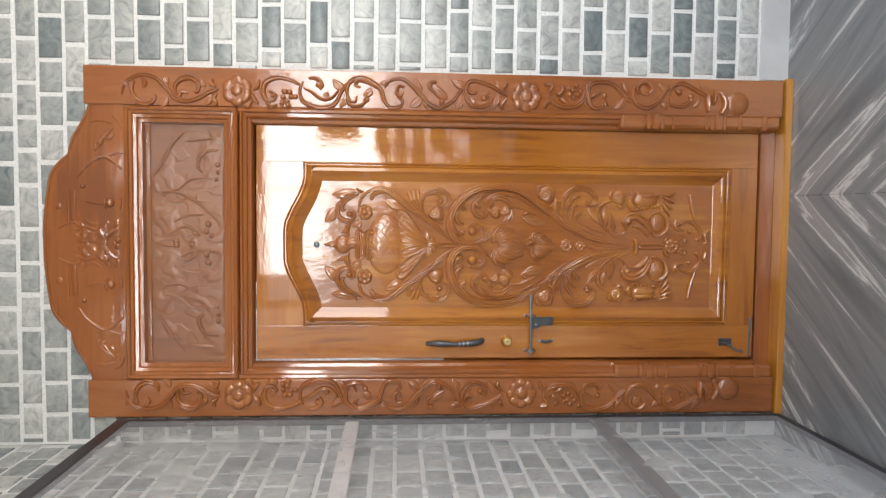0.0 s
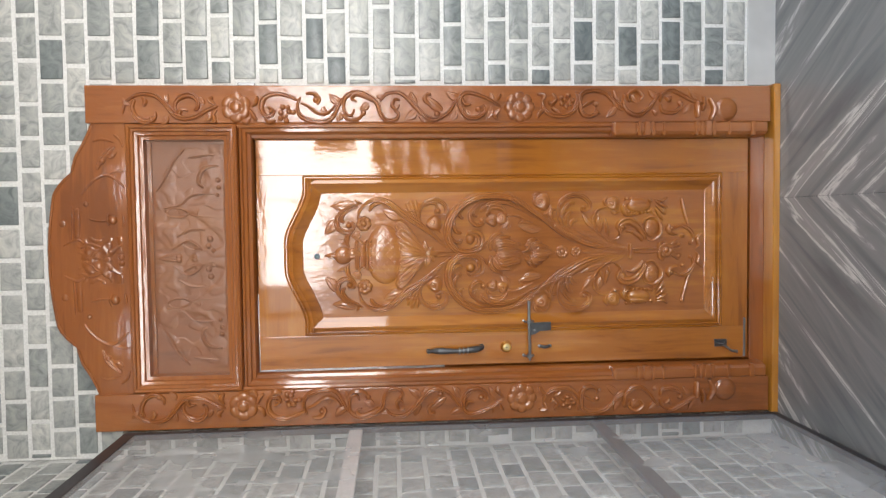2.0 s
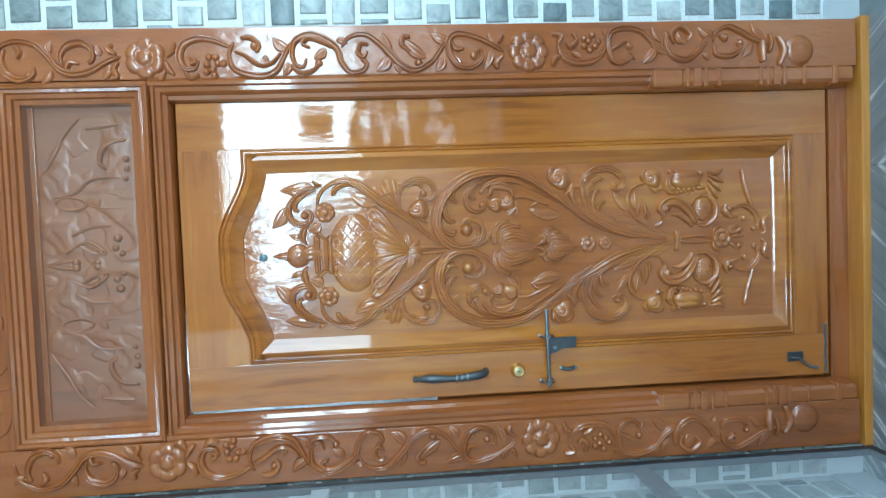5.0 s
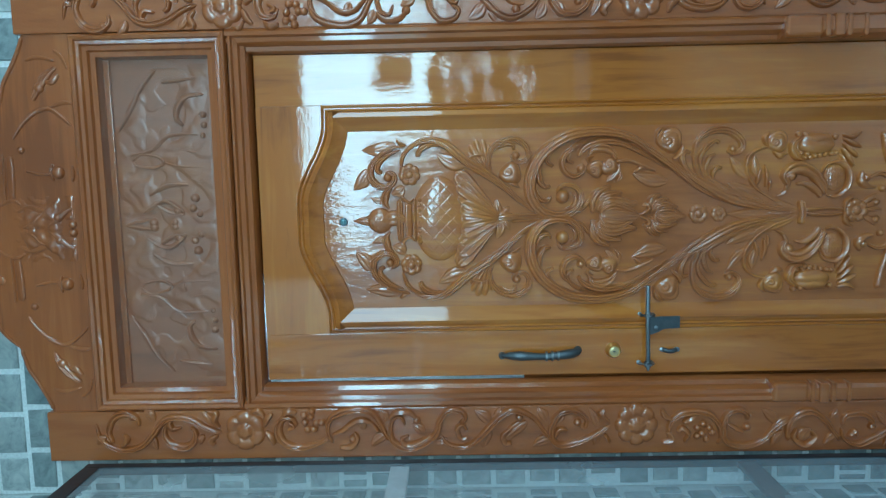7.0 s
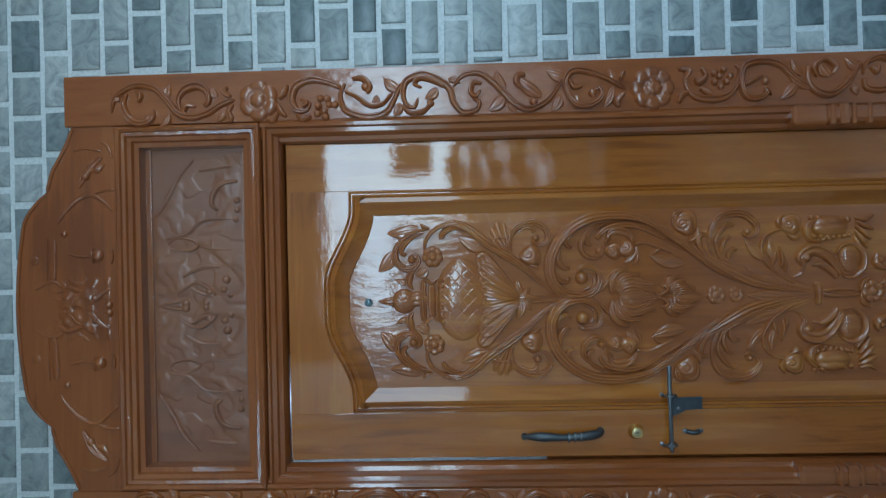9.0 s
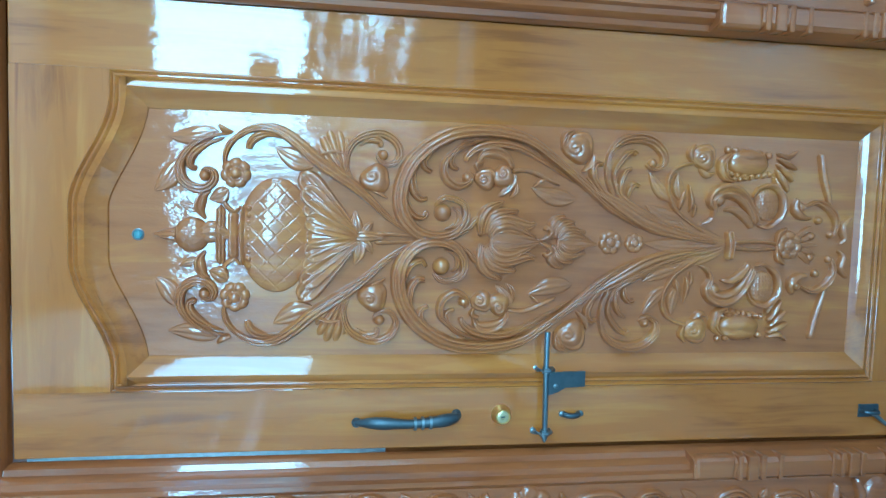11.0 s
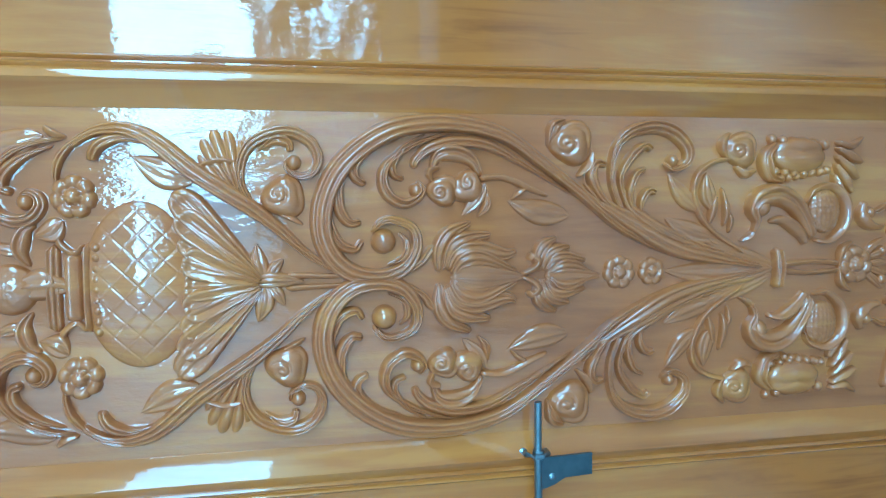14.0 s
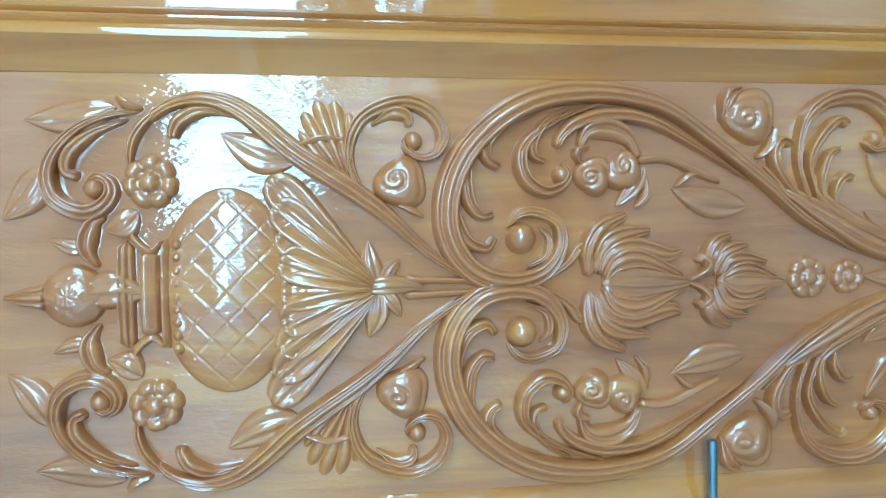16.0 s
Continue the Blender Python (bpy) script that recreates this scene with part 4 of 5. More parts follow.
both(stroke, "carved_post", [(0.211, 2.921), (0.147, 2.922), (0.083, 2.924)], (0.0231, 0.0280, 0.0231), 0.0060, 0)
both(stroke, "carved_post", [(0.219, 2.940), (0.148, 2.941), (0.076, 2.943)], (0.0066, 0.0083, 0.0066), 0.0050, 0)
both(knob, "lump", (0.226, 2.886), 0.0115, 0.0090)
both(knob, "lump", (0.148, 2.979), 0.0149, 0.0050)
both(stroke, "carved_line", [(0.049, 2.912), (0.062, 2.877), (0.047, 2.826), (0.055, 2.788)], (0.0099, 0.0198, 0.0099), 0.0070, 0)
both(stroke, "carved_line", [(0.001, 2.899), (0.017, 2.865), (0.040, 2.840), (0.030, 2.800)], (0.0099, 0.0198, 0.0115), 0.0090, 0)
both(stroke, "carved_line", [(-0.000, 2.827), (0.021, 2.801), (0.046, 2.774), (0.059, 2.750)], (0.0099, 0.0198, 0.0115), 0.0090, 0)
both(knob, "lump", (0.033, 2.795), 0.0132, 0.0120)
both(knob, "lump", (0.012, 2.754), 0.0132, 0.0110)
both(knob, "lump", (0.006, 2.870), 0.0149, 0.0090)
both(stroke, "carved_line", [(0.059, 2.981), (0.083, 2.929), (0.069, 2.898)], (0.0083, 0.0132, 0.0083), 0.0050, 0)


ground(frame_thing, FACE, JAMB_WOOD)
jambs = [o for o in frame_thing.children if o.name.startswith("carved_jamb")]


def both(kind, *args):
    for s, j in ((1, jambs[1]), (-1, jambs[0])):
        GROUND["parent"] = j
        kind(*args, flip=s)


both(stroke, "vine", [(0.579, 2.729), (0.630, 2.711), (0.660, 2.657), (0.651, 2.598), (0.615, 2.559), (0.575, 2.527), (0.562, 2.488), (0.572, 2.439), (0.597, 2.396), (0.613, 2.354)], (0.0095, 0.0221, 0.0158), 0.0170, 1)
both(stroke, "vine", [(0.592, 2.601), (0.565, 2.604), (0.550, 2.637), (0.564, 2.673), (0.604, 2.690), (0.641, 2.680)], (0.0111, 0.0253, 0.0142), 0.0160, 1)
both(knob, "berry", (0.560, 2.617), 0.0126, 0.0145)
both(blade, "carved_leaf", (0.574, 2.552), (0.536, 2.581), 0.0269, 0.0150)
both(blade, "carved_leaf", (0.620, 2.559), (0.662, 2.549), 0.0237, 0.0150)
both(blade, "carved_leaf", (0.617, 2.701), (0.645, 2.728), 0.0221, 0.0150)
both(stroke, "vine", [(0.649, 2.653), (0.630, 2.639), (0.611, 2.647)], (0.0126, 0.0205, 0.0126), 0.0165, 0)
both(stroke, "vine", [(0.594, 2.472), (0.598, 2.499), (0.579, 2.509), (0.565, 2.495)], (0.0095, 0.0190, 0.0126), 0.0165, 0)
both(stroke, "vine", [(0.579, 2.518), (0.617, 2.524), (0.646, 2.502), (0.654, 2.463), (0.635, 2.437), (0.606, 2.435), (0.595, 2.450)], (0.0111, 0.0253, 0.0142), 0.0170, 1)
both(blade, "carved_leaf", (0.590, 2.383), (0.544, 2.411), 0.0253, 0.0150)
both(stroke, "vine", [(0.599, 2.361), (0.575, 2.375), (0.554, 2.368), (0.547, 2.383)], (0.0126, 0.0205, 0.0126), 0.0165, 0)
both(stroke, "vine", [(0.619, 2.366), (0.634, 2.386), (0.651, 2.377)], (0.0126, 0.0205, 0.0126), 0.0165, 0)
both(blade, "carved_leaf", (0.617, 2.410), (0.649, 2.422), 0.0237, 0.0150)
both(rosette, "carved_flower", (0.607, 2.285), 0.0616, 6, 0.0175)
both(stroke, "vine", [(0.597, 2.229), (0.572, 2.219), (0.555, 2.202)], (0.0126, 0.0205, 0.0126), 0.0165, 0)
both(stroke, "vine", [(0.608, 2.225), (0.626, 2.207), (0.653, 2.199)], (0.0126, 0.0205, 0.0126), 0.0165, 0)
both(stroke, "vine", [(0.550, 2.263), (0.545, 2.242), (0.568, 2.226)], (0.0095, 0.0158, 0.0095), 0.0130, 0)
both(stroke, "vine", [(0.598, 2.130), (0.574, 2.144), (0.576, 2.173), (0.607, 2.186), (0.644, 2.172), (0.661, 2.128), (0.653, 2.080), (0.633, 2.035)], (0.0111, 0.0253, 0.0142), 0.0170, 1)
both(stroke, "vine", [(0.608, 2.161), (0.595, 2.141), (0.585, 2.156)], (0.0095, 0.0158, 0.0126), 0.0165, 0)
both(stroke, "vine", [(0.564, 2.174), (0.548, 2.154), (0.556, 2.129)], (0.0111, 0.0221, 0.0126), 0.0165, 0)
both(knob, "berry", (0.585, 2.108), 0.0118, 0.0136)
both(knob, "berry", (0.569, 2.091), 0.0118, 0.0136)
both(knob, "berry", (0.588, 2.075), 0.0118, 0.0136)
both(knob, "berry", (0.607, 2.101), 0.0118, 0.0136)
both(knob, "berry", (0.606, 2.081), 0.0118, 0.0136)
both(knob, "berry", (0.587, 2.059), 0.0118, 0.0136)
both(knob, "berry", (0.553, 2.087), 0.0118, 0.0136)
both(knob, "berry", (0.563, 2.110), 0.0118, 0.0136)
both(stroke, "vine", [(0.651, 2.027), (0.613, 2.042), (0.574, 2.031), (0.554, 1.994), (0.547, 1.946), (0.562, 1.906), (0.603, 1.881), (0.646, 1.860)], (0.0111, 0.0237, 0.0142), 0.0170, 1)
both(stroke, "vine", [(0.624, 2.030), (0.610, 1.997), (0.582, 1.956), (0.585, 1.919), (0.617, 1.888)], (0.0095, 0.0174, 0.0111), 0.0165, 0)
both(knob, "berry", (0.637, 1.966), 0.0142, 0.0164)
both(stroke, "vine", [(0.661, 2.008), (0.661, 1.975), (0.637, 1.955), (0.617, 1.964)], (0.0126, 0.0205, 0.0126), 0.0165, 0)
both(blade, "carved_leaf", (0.621, 1.865), (0.662, 1.914), 0.0348, 0.0150)
both(blade, "carved_leaf", (0.587, 1.867), (0.548, 1.885), 0.0284, 0.0150)
both(blade, "carved_leaf", (0.610, 1.933), (0.574, 1.950), 0.0253, 0.0150)
both(stroke, "vine", [(0.581, 1.862), (0.559, 1.840), (0.559, 1.801), (0.580, 1.776)], (0.0111, 0.0190, 0.0126), 0.0160, 0)
both(stroke, "vine", [(0.600, 1.813), (0.574, 1.825), (0.582, 1.848), (0.615, 1.857), (0.649, 1.846), (0.667, 1.806), (0.657, 1.765), (0.626, 1.723), (0.586, 1.710), (0.555, 1.685), (0.558, 1.647), (0.581, 1.635), (0.595, 1.655)], (0.0111, 0.0221, 0.0142), 0.0170, 1)
both(stroke, "vine", [(0.629, 1.801), (0.641, 1.823), (0.657, 1.805), (0.644, 1.764), (0.627, 1.736)], (0.0095, 0.0158, 0.0095), 0.0165, 0)
both(blade, "carved_leaf", (0.626, 1.755), (0.596, 1.793), 0.0316, 0.0150)
both(blade, "carved_leaf", (0.652, 1.724), (0.639, 1.688), 0.0221, 0.0150)
both(knob, "berry", (0.583, 1.778), 0.0126, 0.0145)
both(stroke, "vine", [(0.618, 1.630), (0.600, 1.644), (0.613, 1.659), (0.639, 1.650), (0.635, 1.626)], (0.0095, 0.0174, 0.0126), 0.0165, 0)
both(stroke, "vine", [(0.628, 1.710), (0.659, 1.683), (0.666, 1.635), (0.638, 1.593), (0.601, 1.559), (0.569, 1.526), (0.557, 1.485), (0.583, 1.435), (0.625, 1.403), (0.653, 1.374)], (0.0111, 0.0221, 0.0142), 0.0170, 1)
both(blade, "carved_leaf", (0.597, 1.562), (0.555, 1.607), 0.0379, 0.0150)
both(blade, "carved_leaf", (0.614, 1.563), (0.670, 1.584), 0.0379, 0.0150)
both(blade, "carved_leaf", (0.576, 1.550), (0.548, 1.532), 0.0221, 0.0150)
both(stroke, "vine", [(0.610, 1.497), (0.633, 1.524), (0.656, 1.520), (0.657, 1.499)], (0.0111, 0.0205, 0.0126), 0.0165, 0)
both(blade, "carved_leaf", (0.592, 1.453), (0.653, 1.525), 0.0395, 0.0150)
both(blade, "carved_leaf", (0.643, 1.377), (0.667, 1.438), 0.0348, 0.0150)
both(blade, "carved_leaf", (0.594, 1.399), (0.550, 1.424), 0.0316, 0.0150)
both(knob, "berry", (0.579, 1.477), 0.0126, 0.0145)
both(stroke, "vine", [(0.602, 1.304), (0.613, 1.287), (0.588, 1.282), (0.564, 1.313), (0.568, 1.354), (0.600, 1.378), (0.639, 1.383), (0.664, 1.361), (0.659, 1.315), (0.639, 1.265), (0.606, 1.210)], (0.0111, 0.0221, 0.0158), 0.0170, 1)
both(stroke, "vine", [(0.621, 1.334), (0.618, 1.361), (0.643, 1.372)], (0.0111, 0.0174, 0.0111), 0.0165, 0)
both(knob, "berry", (0.598, 1.307), 0.0126, 0.0145)
both(blade, "carved_leaf", (0.596, 1.369), (0.553, 1.355), 0.0316, 0.0150)
both(blade, "carved_leaf", (0.614, 1.248), (0.553, 1.275), 0.0253, 0.0150)
both(blade, "carved_leaf", (0.622, 1.235), (0.668, 1.259), 0.0253, 0.0150)
both(stroke, "vine", [(0.599, 1.214), (0.573, 1.239), (0.556, 1.230)], (0.0126, 0.0205, 0.0126), 0.0165, 0)
both(stroke, "vine", [(0.632, 1.228), (0.660, 1.212)], (0.0095, 0.0142, 0.0095), 0.0165, 0)
both(rosette, "carved_flower", (0.607, 1.135), 0.0648, 8, 0.0175)
both(stroke, "vine", [(0.560, 1.062), (0.581, 1.052), (0.593, 1.029)], (0.0126, 0.0205, 0.0126), 0.0165, 0)
both(stroke, "vine", [(0.660, 1.063), (0.653, 1.033), (0.627, 1.046)], (0.0126, 0.0205, 0.0126), 0.0165, 0)
both(stroke, "vine", [(0.653, 1.033), (0.615, 1.041), (0.584, 1.022), (0.570, 0.982), (0.574, 0.932), (0.604, 0.899), (0.647, 0.887), (0.670, 0.899)], (0.0111, 0.0221, 0.0126), 0.0170, 1)
both(stroke, "vine", [(0.603, 1.002), (0.589, 0.979), (0.573, 0.962)], (0.0111, 0.0205, 0.0111), 0.0165, 0)
both(stroke, "vine", [(0.633, 1.016), (0.617, 1.003), (0.636, 0.983), (0.663, 0.996)], (0.0111, 0.0174, 0.0126), 0.0165, 0)
both(knob, "berry", (0.620, 0.958), 0.0111, 0.0127)
both(knob, "berry", (0.607, 0.941), 0.0111, 0.0127)
both(knob, "berry", (0.620, 0.923), 0.0111, 0.0127)
both(knob, "berry", (0.636, 0.944), 0.0111, 0.0127)
both(knob, "berry", (0.634, 0.913), 0.0111, 0.0127)
both(knob, "berry", (0.654, 0.931), 0.0111, 0.0127)
both(knob, "berry", (0.644, 0.958), 0.0111, 0.0127)
both(stroke, "vine", [(0.575, 0.796), (0.594, 0.812), (0.579, 0.816), (0.568, 0.842), (0.580, 0.872), (0.622, 0.882), (0.661, 0.872), (0.674, 0.824), (0.661, 0.773), (0.620, 0.732), (0.591, 0.685)], (0.0111, 0.0221, 0.0142), 0.0170, 1)
both(stroke, "vine", [(0.605, 0.874), (0.622, 0.846), (0.633, 0.822)], (0.0095, 0.0158, 0.0095), 0.0165, 0)
both(knob, "berry", (0.618, 0.814), 0.0126, 0.0145)
both(blade, "carved_leaf", (0.610, 0.728), (0.564, 0.772), 0.0316, 0.0150)
both(blade, "carved_leaf", (0.631, 0.711), (0.677, 0.741), 0.0284, 0.0150)
both(blade, "carved_leaf", (0.591, 0.690), (0.646, 0.755), 0.0284, 0.0150)
both(stroke, "vine", [(0.664, 0.694), (0.618, 0.696), (0.585, 0.673), (0.573, 0.631), (0.600, 0.589), (0.636, 0.563), (0.666, 0.542)], (0.0111, 0.0221, 0.0126), 0.0170, 1)
both(blade, "carved_leaf", (0.624, 0.631), (0.669, 0.661), 0.0379, 0.0150)
both(stroke, "vine", [(0.623, 0.668), (0.653, 0.678), (0.675, 0.647), (0.652, 0.617), (0.628, 0.631)], (0.0111, 0.0174, 0.0111), 0.0165, 0)
both(blade, "carved_leaf", (0.645, 0.543), (0.674, 0.590), 0.0316, 0.0150)
both(blade, "carved_leaf", (0.593, 0.572), (0.568, 0.556), 0.0221, 0.0150)
both(stroke, "vine", [(0.618, 0.540), (0.588, 0.530), (0.583, 0.483), (0.605, 0.452), (0.628, 0.462)], (0.0111, 0.0205, 0.0142), 0.0160, 1)
both(stroke, "vine", [(0.625, 0.540), (0.656, 0.532), (0.675, 0.495), (0.659, 0.453), (0.628, 0.394), (0.619, 0.350)], (0.0095, 0.0190, 0.0126), 0.0160, 1)
both(knob, "berry", (0.622, 0.453), 0.0126, 0.0145)
both(stroke, "vine", [(0.649, 0.522), (0.633, 0.502), (0.651, 0.495)], (0.0095, 0.0158, 0.0111), 0.0165, 0)
both(blade, "carved_leaf", (0.632, 0.370), (0.682, 0.417), 0.0269, 0.0150)
both(blade, "carved_leaf", (0.620, 0.411), (0.578, 0.442), 0.0237, 0.0150)
both(stroke, "vine", [(0.588, 0.357), (0.619, 0.348), (0.653, 0.353)], (0.0126, 0.0174, 0.0126), 0.0165, 0)
both(stroke, "tie", [(0.633, 0.380), (0.598, 0.382), (0.558, 0.378)], (0.0179, 0.023, 0.0185), 0.019, 0)
both(stroke, "tie", [(0.645, 0.330), (0.598, 0.308), (0.548, 0.326)], (0.0156, 0.023, 0.0162), 0.0171, 0)
both(knob, "cushion", (0.597, 0.253), 0.05, 0.016)



def both(kind, *args):
    kind(*args, flip=1)
    kind(*args, flip=-1)


def transom_unit():
    steps = [(0.0, FACE + 0.012), (0.004, FACE - 0.002), (0.010, FACE - 0.006), (0.018, FACE - 0.002), (0.021, FACE + 0.006), (0.030, FACE + 0.008),
             (0.034, FACE + 0.016), (0.045, FACE + 0.020), (0.049, FACE + 0.030), (0.062, FACE + 0.034), (0.066, 0.014)]
    part("transom_moulding", loop_sweep(rect_loop(-0.545, 0.545, 2.284, 2.727), steps), RED_ACROSS, frame_thing)
    head = [(0.0, FACE + 0.012), (0.006, FACE - 0.001), (0.012, FACE + 0.001), (0.016, FACE + 0.010), (0.028, FACE + 0.014), (0.032, FACE + 0.024), (0.044, FACE + 0.030),
            (0.048, FACE + 0.050), (0.052, 0.0)]
    bm = bmesh.new()
    lo, hi = [], []
    for inset, y in head:
        lo.append(bm.verts.new((-0.545 + inset, y, 2.282 - inset)))
        hi.append(bm.verts.new((0.545 - inset, y, 2.282 - inset)))
    for k in range(len(head) - 1):
        bm.faces.new((lo[k], lo[k + 1], hi[k + 1], hi[k]))
    part("head_moulding", finish(bm, 35), RED_ACROSS, frame_thing)
    board = part("transom_panel", box(-0.482, 0.482, 0.010, 0.05, 2.342, 2.665, 0.002), DULL_WOOD, frame_thing, "dull reddish transom panel with worn carved shapes")
    ground(board, 0.010, DULL_WOOD)
    return board


transom_board = transom_unit()
worn_relief("worn_carving", -0.470, 0.470, 2.352, 2.654, lambda x, z: smoothstep(0.0, 0.035, 0.470 - abs(x) - 1.4 * max(0, z - 2.52)) * smoothstep(2.654, 2.63, z) * smoothstep(2.352, 2.365, z), 0.0045, 9, 1.7)
both(stroke, "carved_arch", [(0.267, 2.638), (0.345, 2.587), (0.395, 2.563), (0.450, 2.513)], (0.0084, 0.0139, 0.0084), 0.0100, 0)
both(stroke, "carved_fold", [(0.413, 2.501), (0.420, 2.451), (0.426, 2.394)], (0.0084, 0.0139, 0.0084), 0.0080, 0)
both(stroke, "carved_fold", [(0.379, 2.377), (0.373, 2.425), (0.347, 2.454), (0.309, 2.461), (0.289, 2.441)], (0.0121, 0.0201, 0.0121), 0.0140, 0)
both(knob, "lump", (0.320, 2.383), 0.0109, 0.0140)
both(knob, "lump", (0.290, 2.381), 0.0109, 0.0140)
both(knob, "lump", (0.260, 2.386), 0.0093, 0.0120)
both(stroke, "carved_fold", [(0.205, 2.607), (0.220, 2.538), (0.261, 2.484), (0.262, 2.393)], (0.0084, 0.0139, 0.0084), 0.0100, 0)
both(stroke, "carved_fold", [(0.188, 2.600), (0.206, 2.572), (0.200, 2.527), (0.183, 2.508), (0.169, 2.538), (0.174, 2.583), (0.188, 2.600)], (0.0065, 0.0109, 0.0065), 0.0090, 0)
both(stroke, "carved_fold", [(0.203, 2.464), (0.173, 2.468)], (0.0056, 0.0093, 0.0056), 0.0080, 0)
both(stroke, "carved_fold", [(0.183, 2.508), (0.171, 2.459), (0.168, 2.375)], (0.0056, 0.0093, 0.0056), 0.0060, 0)
both(stroke, "carved_fold", [(0.220, 2.456), (0.210, 2.414), (0.202, 2.377)], (0.0056, 0.0093, 0.0056), 0.0060, 0)
both(stroke, "carved_fold", [(0.085, 2.558), (0.114, 2.504), (0.117, 2.435)], (0.0093, 0.0155, 0.0093), 0.0090, 0)
both(stroke, "carved_fold", [(0.034, 2.578), (0.068, 2.515), (0.048, 2.473), (0.032, 2.455)], (0.0093, 0.0155, 0.0093), 0.0120, 0)
both(knob, "lump", (0.041, 2.474), 0.0139, 0.0120)
both(knob, "lump", (0.078, 2.421), 0.0139, 0.0140)
both(knob, "lump", (0.048, 2.429), 0.0124, 0.0120)
both(knob, "lump", (0.030, 2.409), 0.0109, 0.0110)
both(knob, "lump", (0.007, 2.549), 0.0139, 0.0110)
both(knob, "lump", (0.007, 2.484), 0.0124, 0.0110)
both(stroke, "carved_fold", [(0.001, 2.636), (-0.009, 2.596), (-0.015, 2.550)], (0.0074, 0.0124, 0.0074), 0.0080, 0)
both(stroke, "carved_fold", [(-0.069, 2.545), (-0.040, 2.502), (-0.029, 2.451)], (0.0084, 0.0139, 0.0084), 0.0100, 0)

glass = part("transom_pane", box(-0.481, 0.481, -0.036, -0.033, 2.346, 2.662, 0), GLASS, frame_thing, "hazy glass pane over the carved transom")
glass.visible_shadow = False


def jamb_turnings():
    """The turned rings cut into the lower part of each inner jamb."""
    for s in (-1, 1):
        x0, x1 = sorted((s * 0.487, s * 0.547))
        for z, h, out in ((0.641, 0.014, 0.010), (0.611, 0.026, 0.014), (0.582, 0.014, 0.010), (0.537, 0.012, 0.010),
                          (0.398, 0.012, 0.010), (0.372, 0.014, 0.009), (0.347, 0.026, 0.014), (0.320, 0.014, 0.010), (0.253, 0.012, 0.010), (0.150, 0.020, 0.012)):
            part("turned_ring", box(x0, x1, FACE - out, FACE + 0.03, z - 0.014 - h / 2, z - 0.014 + h / 2, min(h, 0.012) * 0.42, 3), RED_UP, frame_thing)
        part("turned_swell", box(x0, x1, FACE - 0.010, FACE + 0.03, 0.637, 0.742, 0.018, 4), RED_UP, frame_thing)


jamb_turnings()


# ---- fittings on the leaf ----
def lathe(steps, n=24):
    """A turned piece about the y axis: (radius, y) steps."""
    bm = bmesh.new()
    rings = [[bm.verts.new((r * math.cos(2 * math.pi * i / n), y, r * math.sin(2 * math.pi * i / n))) for i in range(n)] for r, y in steps]
    for a, b in zip(rings, rings[1:]):
        for i in range(n):
            bm.faces.new((a[i], a[(i + 1) % n], b[(i + 1) % n], b[i]))
    bm.faces.new(rings[-1])
    return finish(bm, 40)


def tube(points, radii, n=12):
    """A round bar through the points."""
    c = [Vector(p) for p in points]
    bm = bmesh.new()
    rings = []
    for i, p in enumerate(c):
        d = (c[min(len(c) - 1, i + 1)] - c[max(0, i - 1)]).normalized()
        a = d.orthogonal().normalized() if abs(d.y) > 0.9 else d.cross(Vector((0, 1, 0))).normalized()
        b = d.cross(a)
        r = radii[min(i, len(radii) - 1)]
        rings.append([bm.verts.new(p + (a * math.cos(2 * math.pi * k / n) + b * math.sin(2 * math.pi * k / n)) * r) for k in range(n)])
    for r, q in zip(rings, rings[1:]):
        for k in range(n):
            bm.faces.new((r[k], r[(k + 1) % n], q[(k + 1) % n], q[k]))
    bm.faces.new(rings[0][::-1])
    bm.faces.new(rings[-1])
    return finish(bm, 40)


def pull_handle():
    pts = spline([(-0.413, -0.004, 1.528), (-0.410, -0.016, 1.496), (-0.410, -0.023, 1.451), (-0.411, -0.026, 1.393), (-0.407, -0.023, 1.334), (-0.402, -0.015, 1.299), (-0.398, -0.004, 1.286)], 5)
    n = len(pts)
    swell = [0.0045 + 0.0085 * math.sin(math.pi * i / (n - 1)) ** 0.6 * (1.0 + 0.35 * math.cos(4 * math.pi * (i / (n - 1) - 0.24))) for i in range(n)]
    grip = part("pull_handle", tube(pts, swell), DARK_STEEL, leaf, "dark antique metal pull handle")
    for x, z in ((-0.411, 1.391), (-0.410, 1.374), (-0.409, 1.356)):
        part("band", tube([(x, -0.0255, z - 0.0028), (x, -0.0255, z + 0.0028)], [0.0150]), STEEL, grip, "bright metal ring")
    for x, z in ((-0.413, 1.520), (-0.398, 1.294)):
        part("foot", lathe([(0.011, 0.001), (0.011, -0.004), (0.007, -0.012)]), DARK_STEEL, grip, at=pose(x, 0, z))


def cylinder_lock():
    lock = part("cylinder_lock", lathe([(0.023, 0.002), (0.0235, -0.003), (0.022, -0.008), (0.0185, -0.012), (0.018, -0.019), (0.0165, -0.021), (0.0145, -0.0205)], 32), BRASS, leaf,
                "round brass door lock", at=pose(-0.401, 0, 1.189))
    part("core", lathe([(0.0135, -0.016), (0.0135, -0.0215), (0.012, -0.0225), (0.0055, -0.0225), (0.005, -0.021)], 24), LOCK_CORE, lock)
    part("keyhole", box(-0.001, 0.001, -0.0235, -0.020, -0.0045, 0.0045, 0), DARK_STEEL, lock)


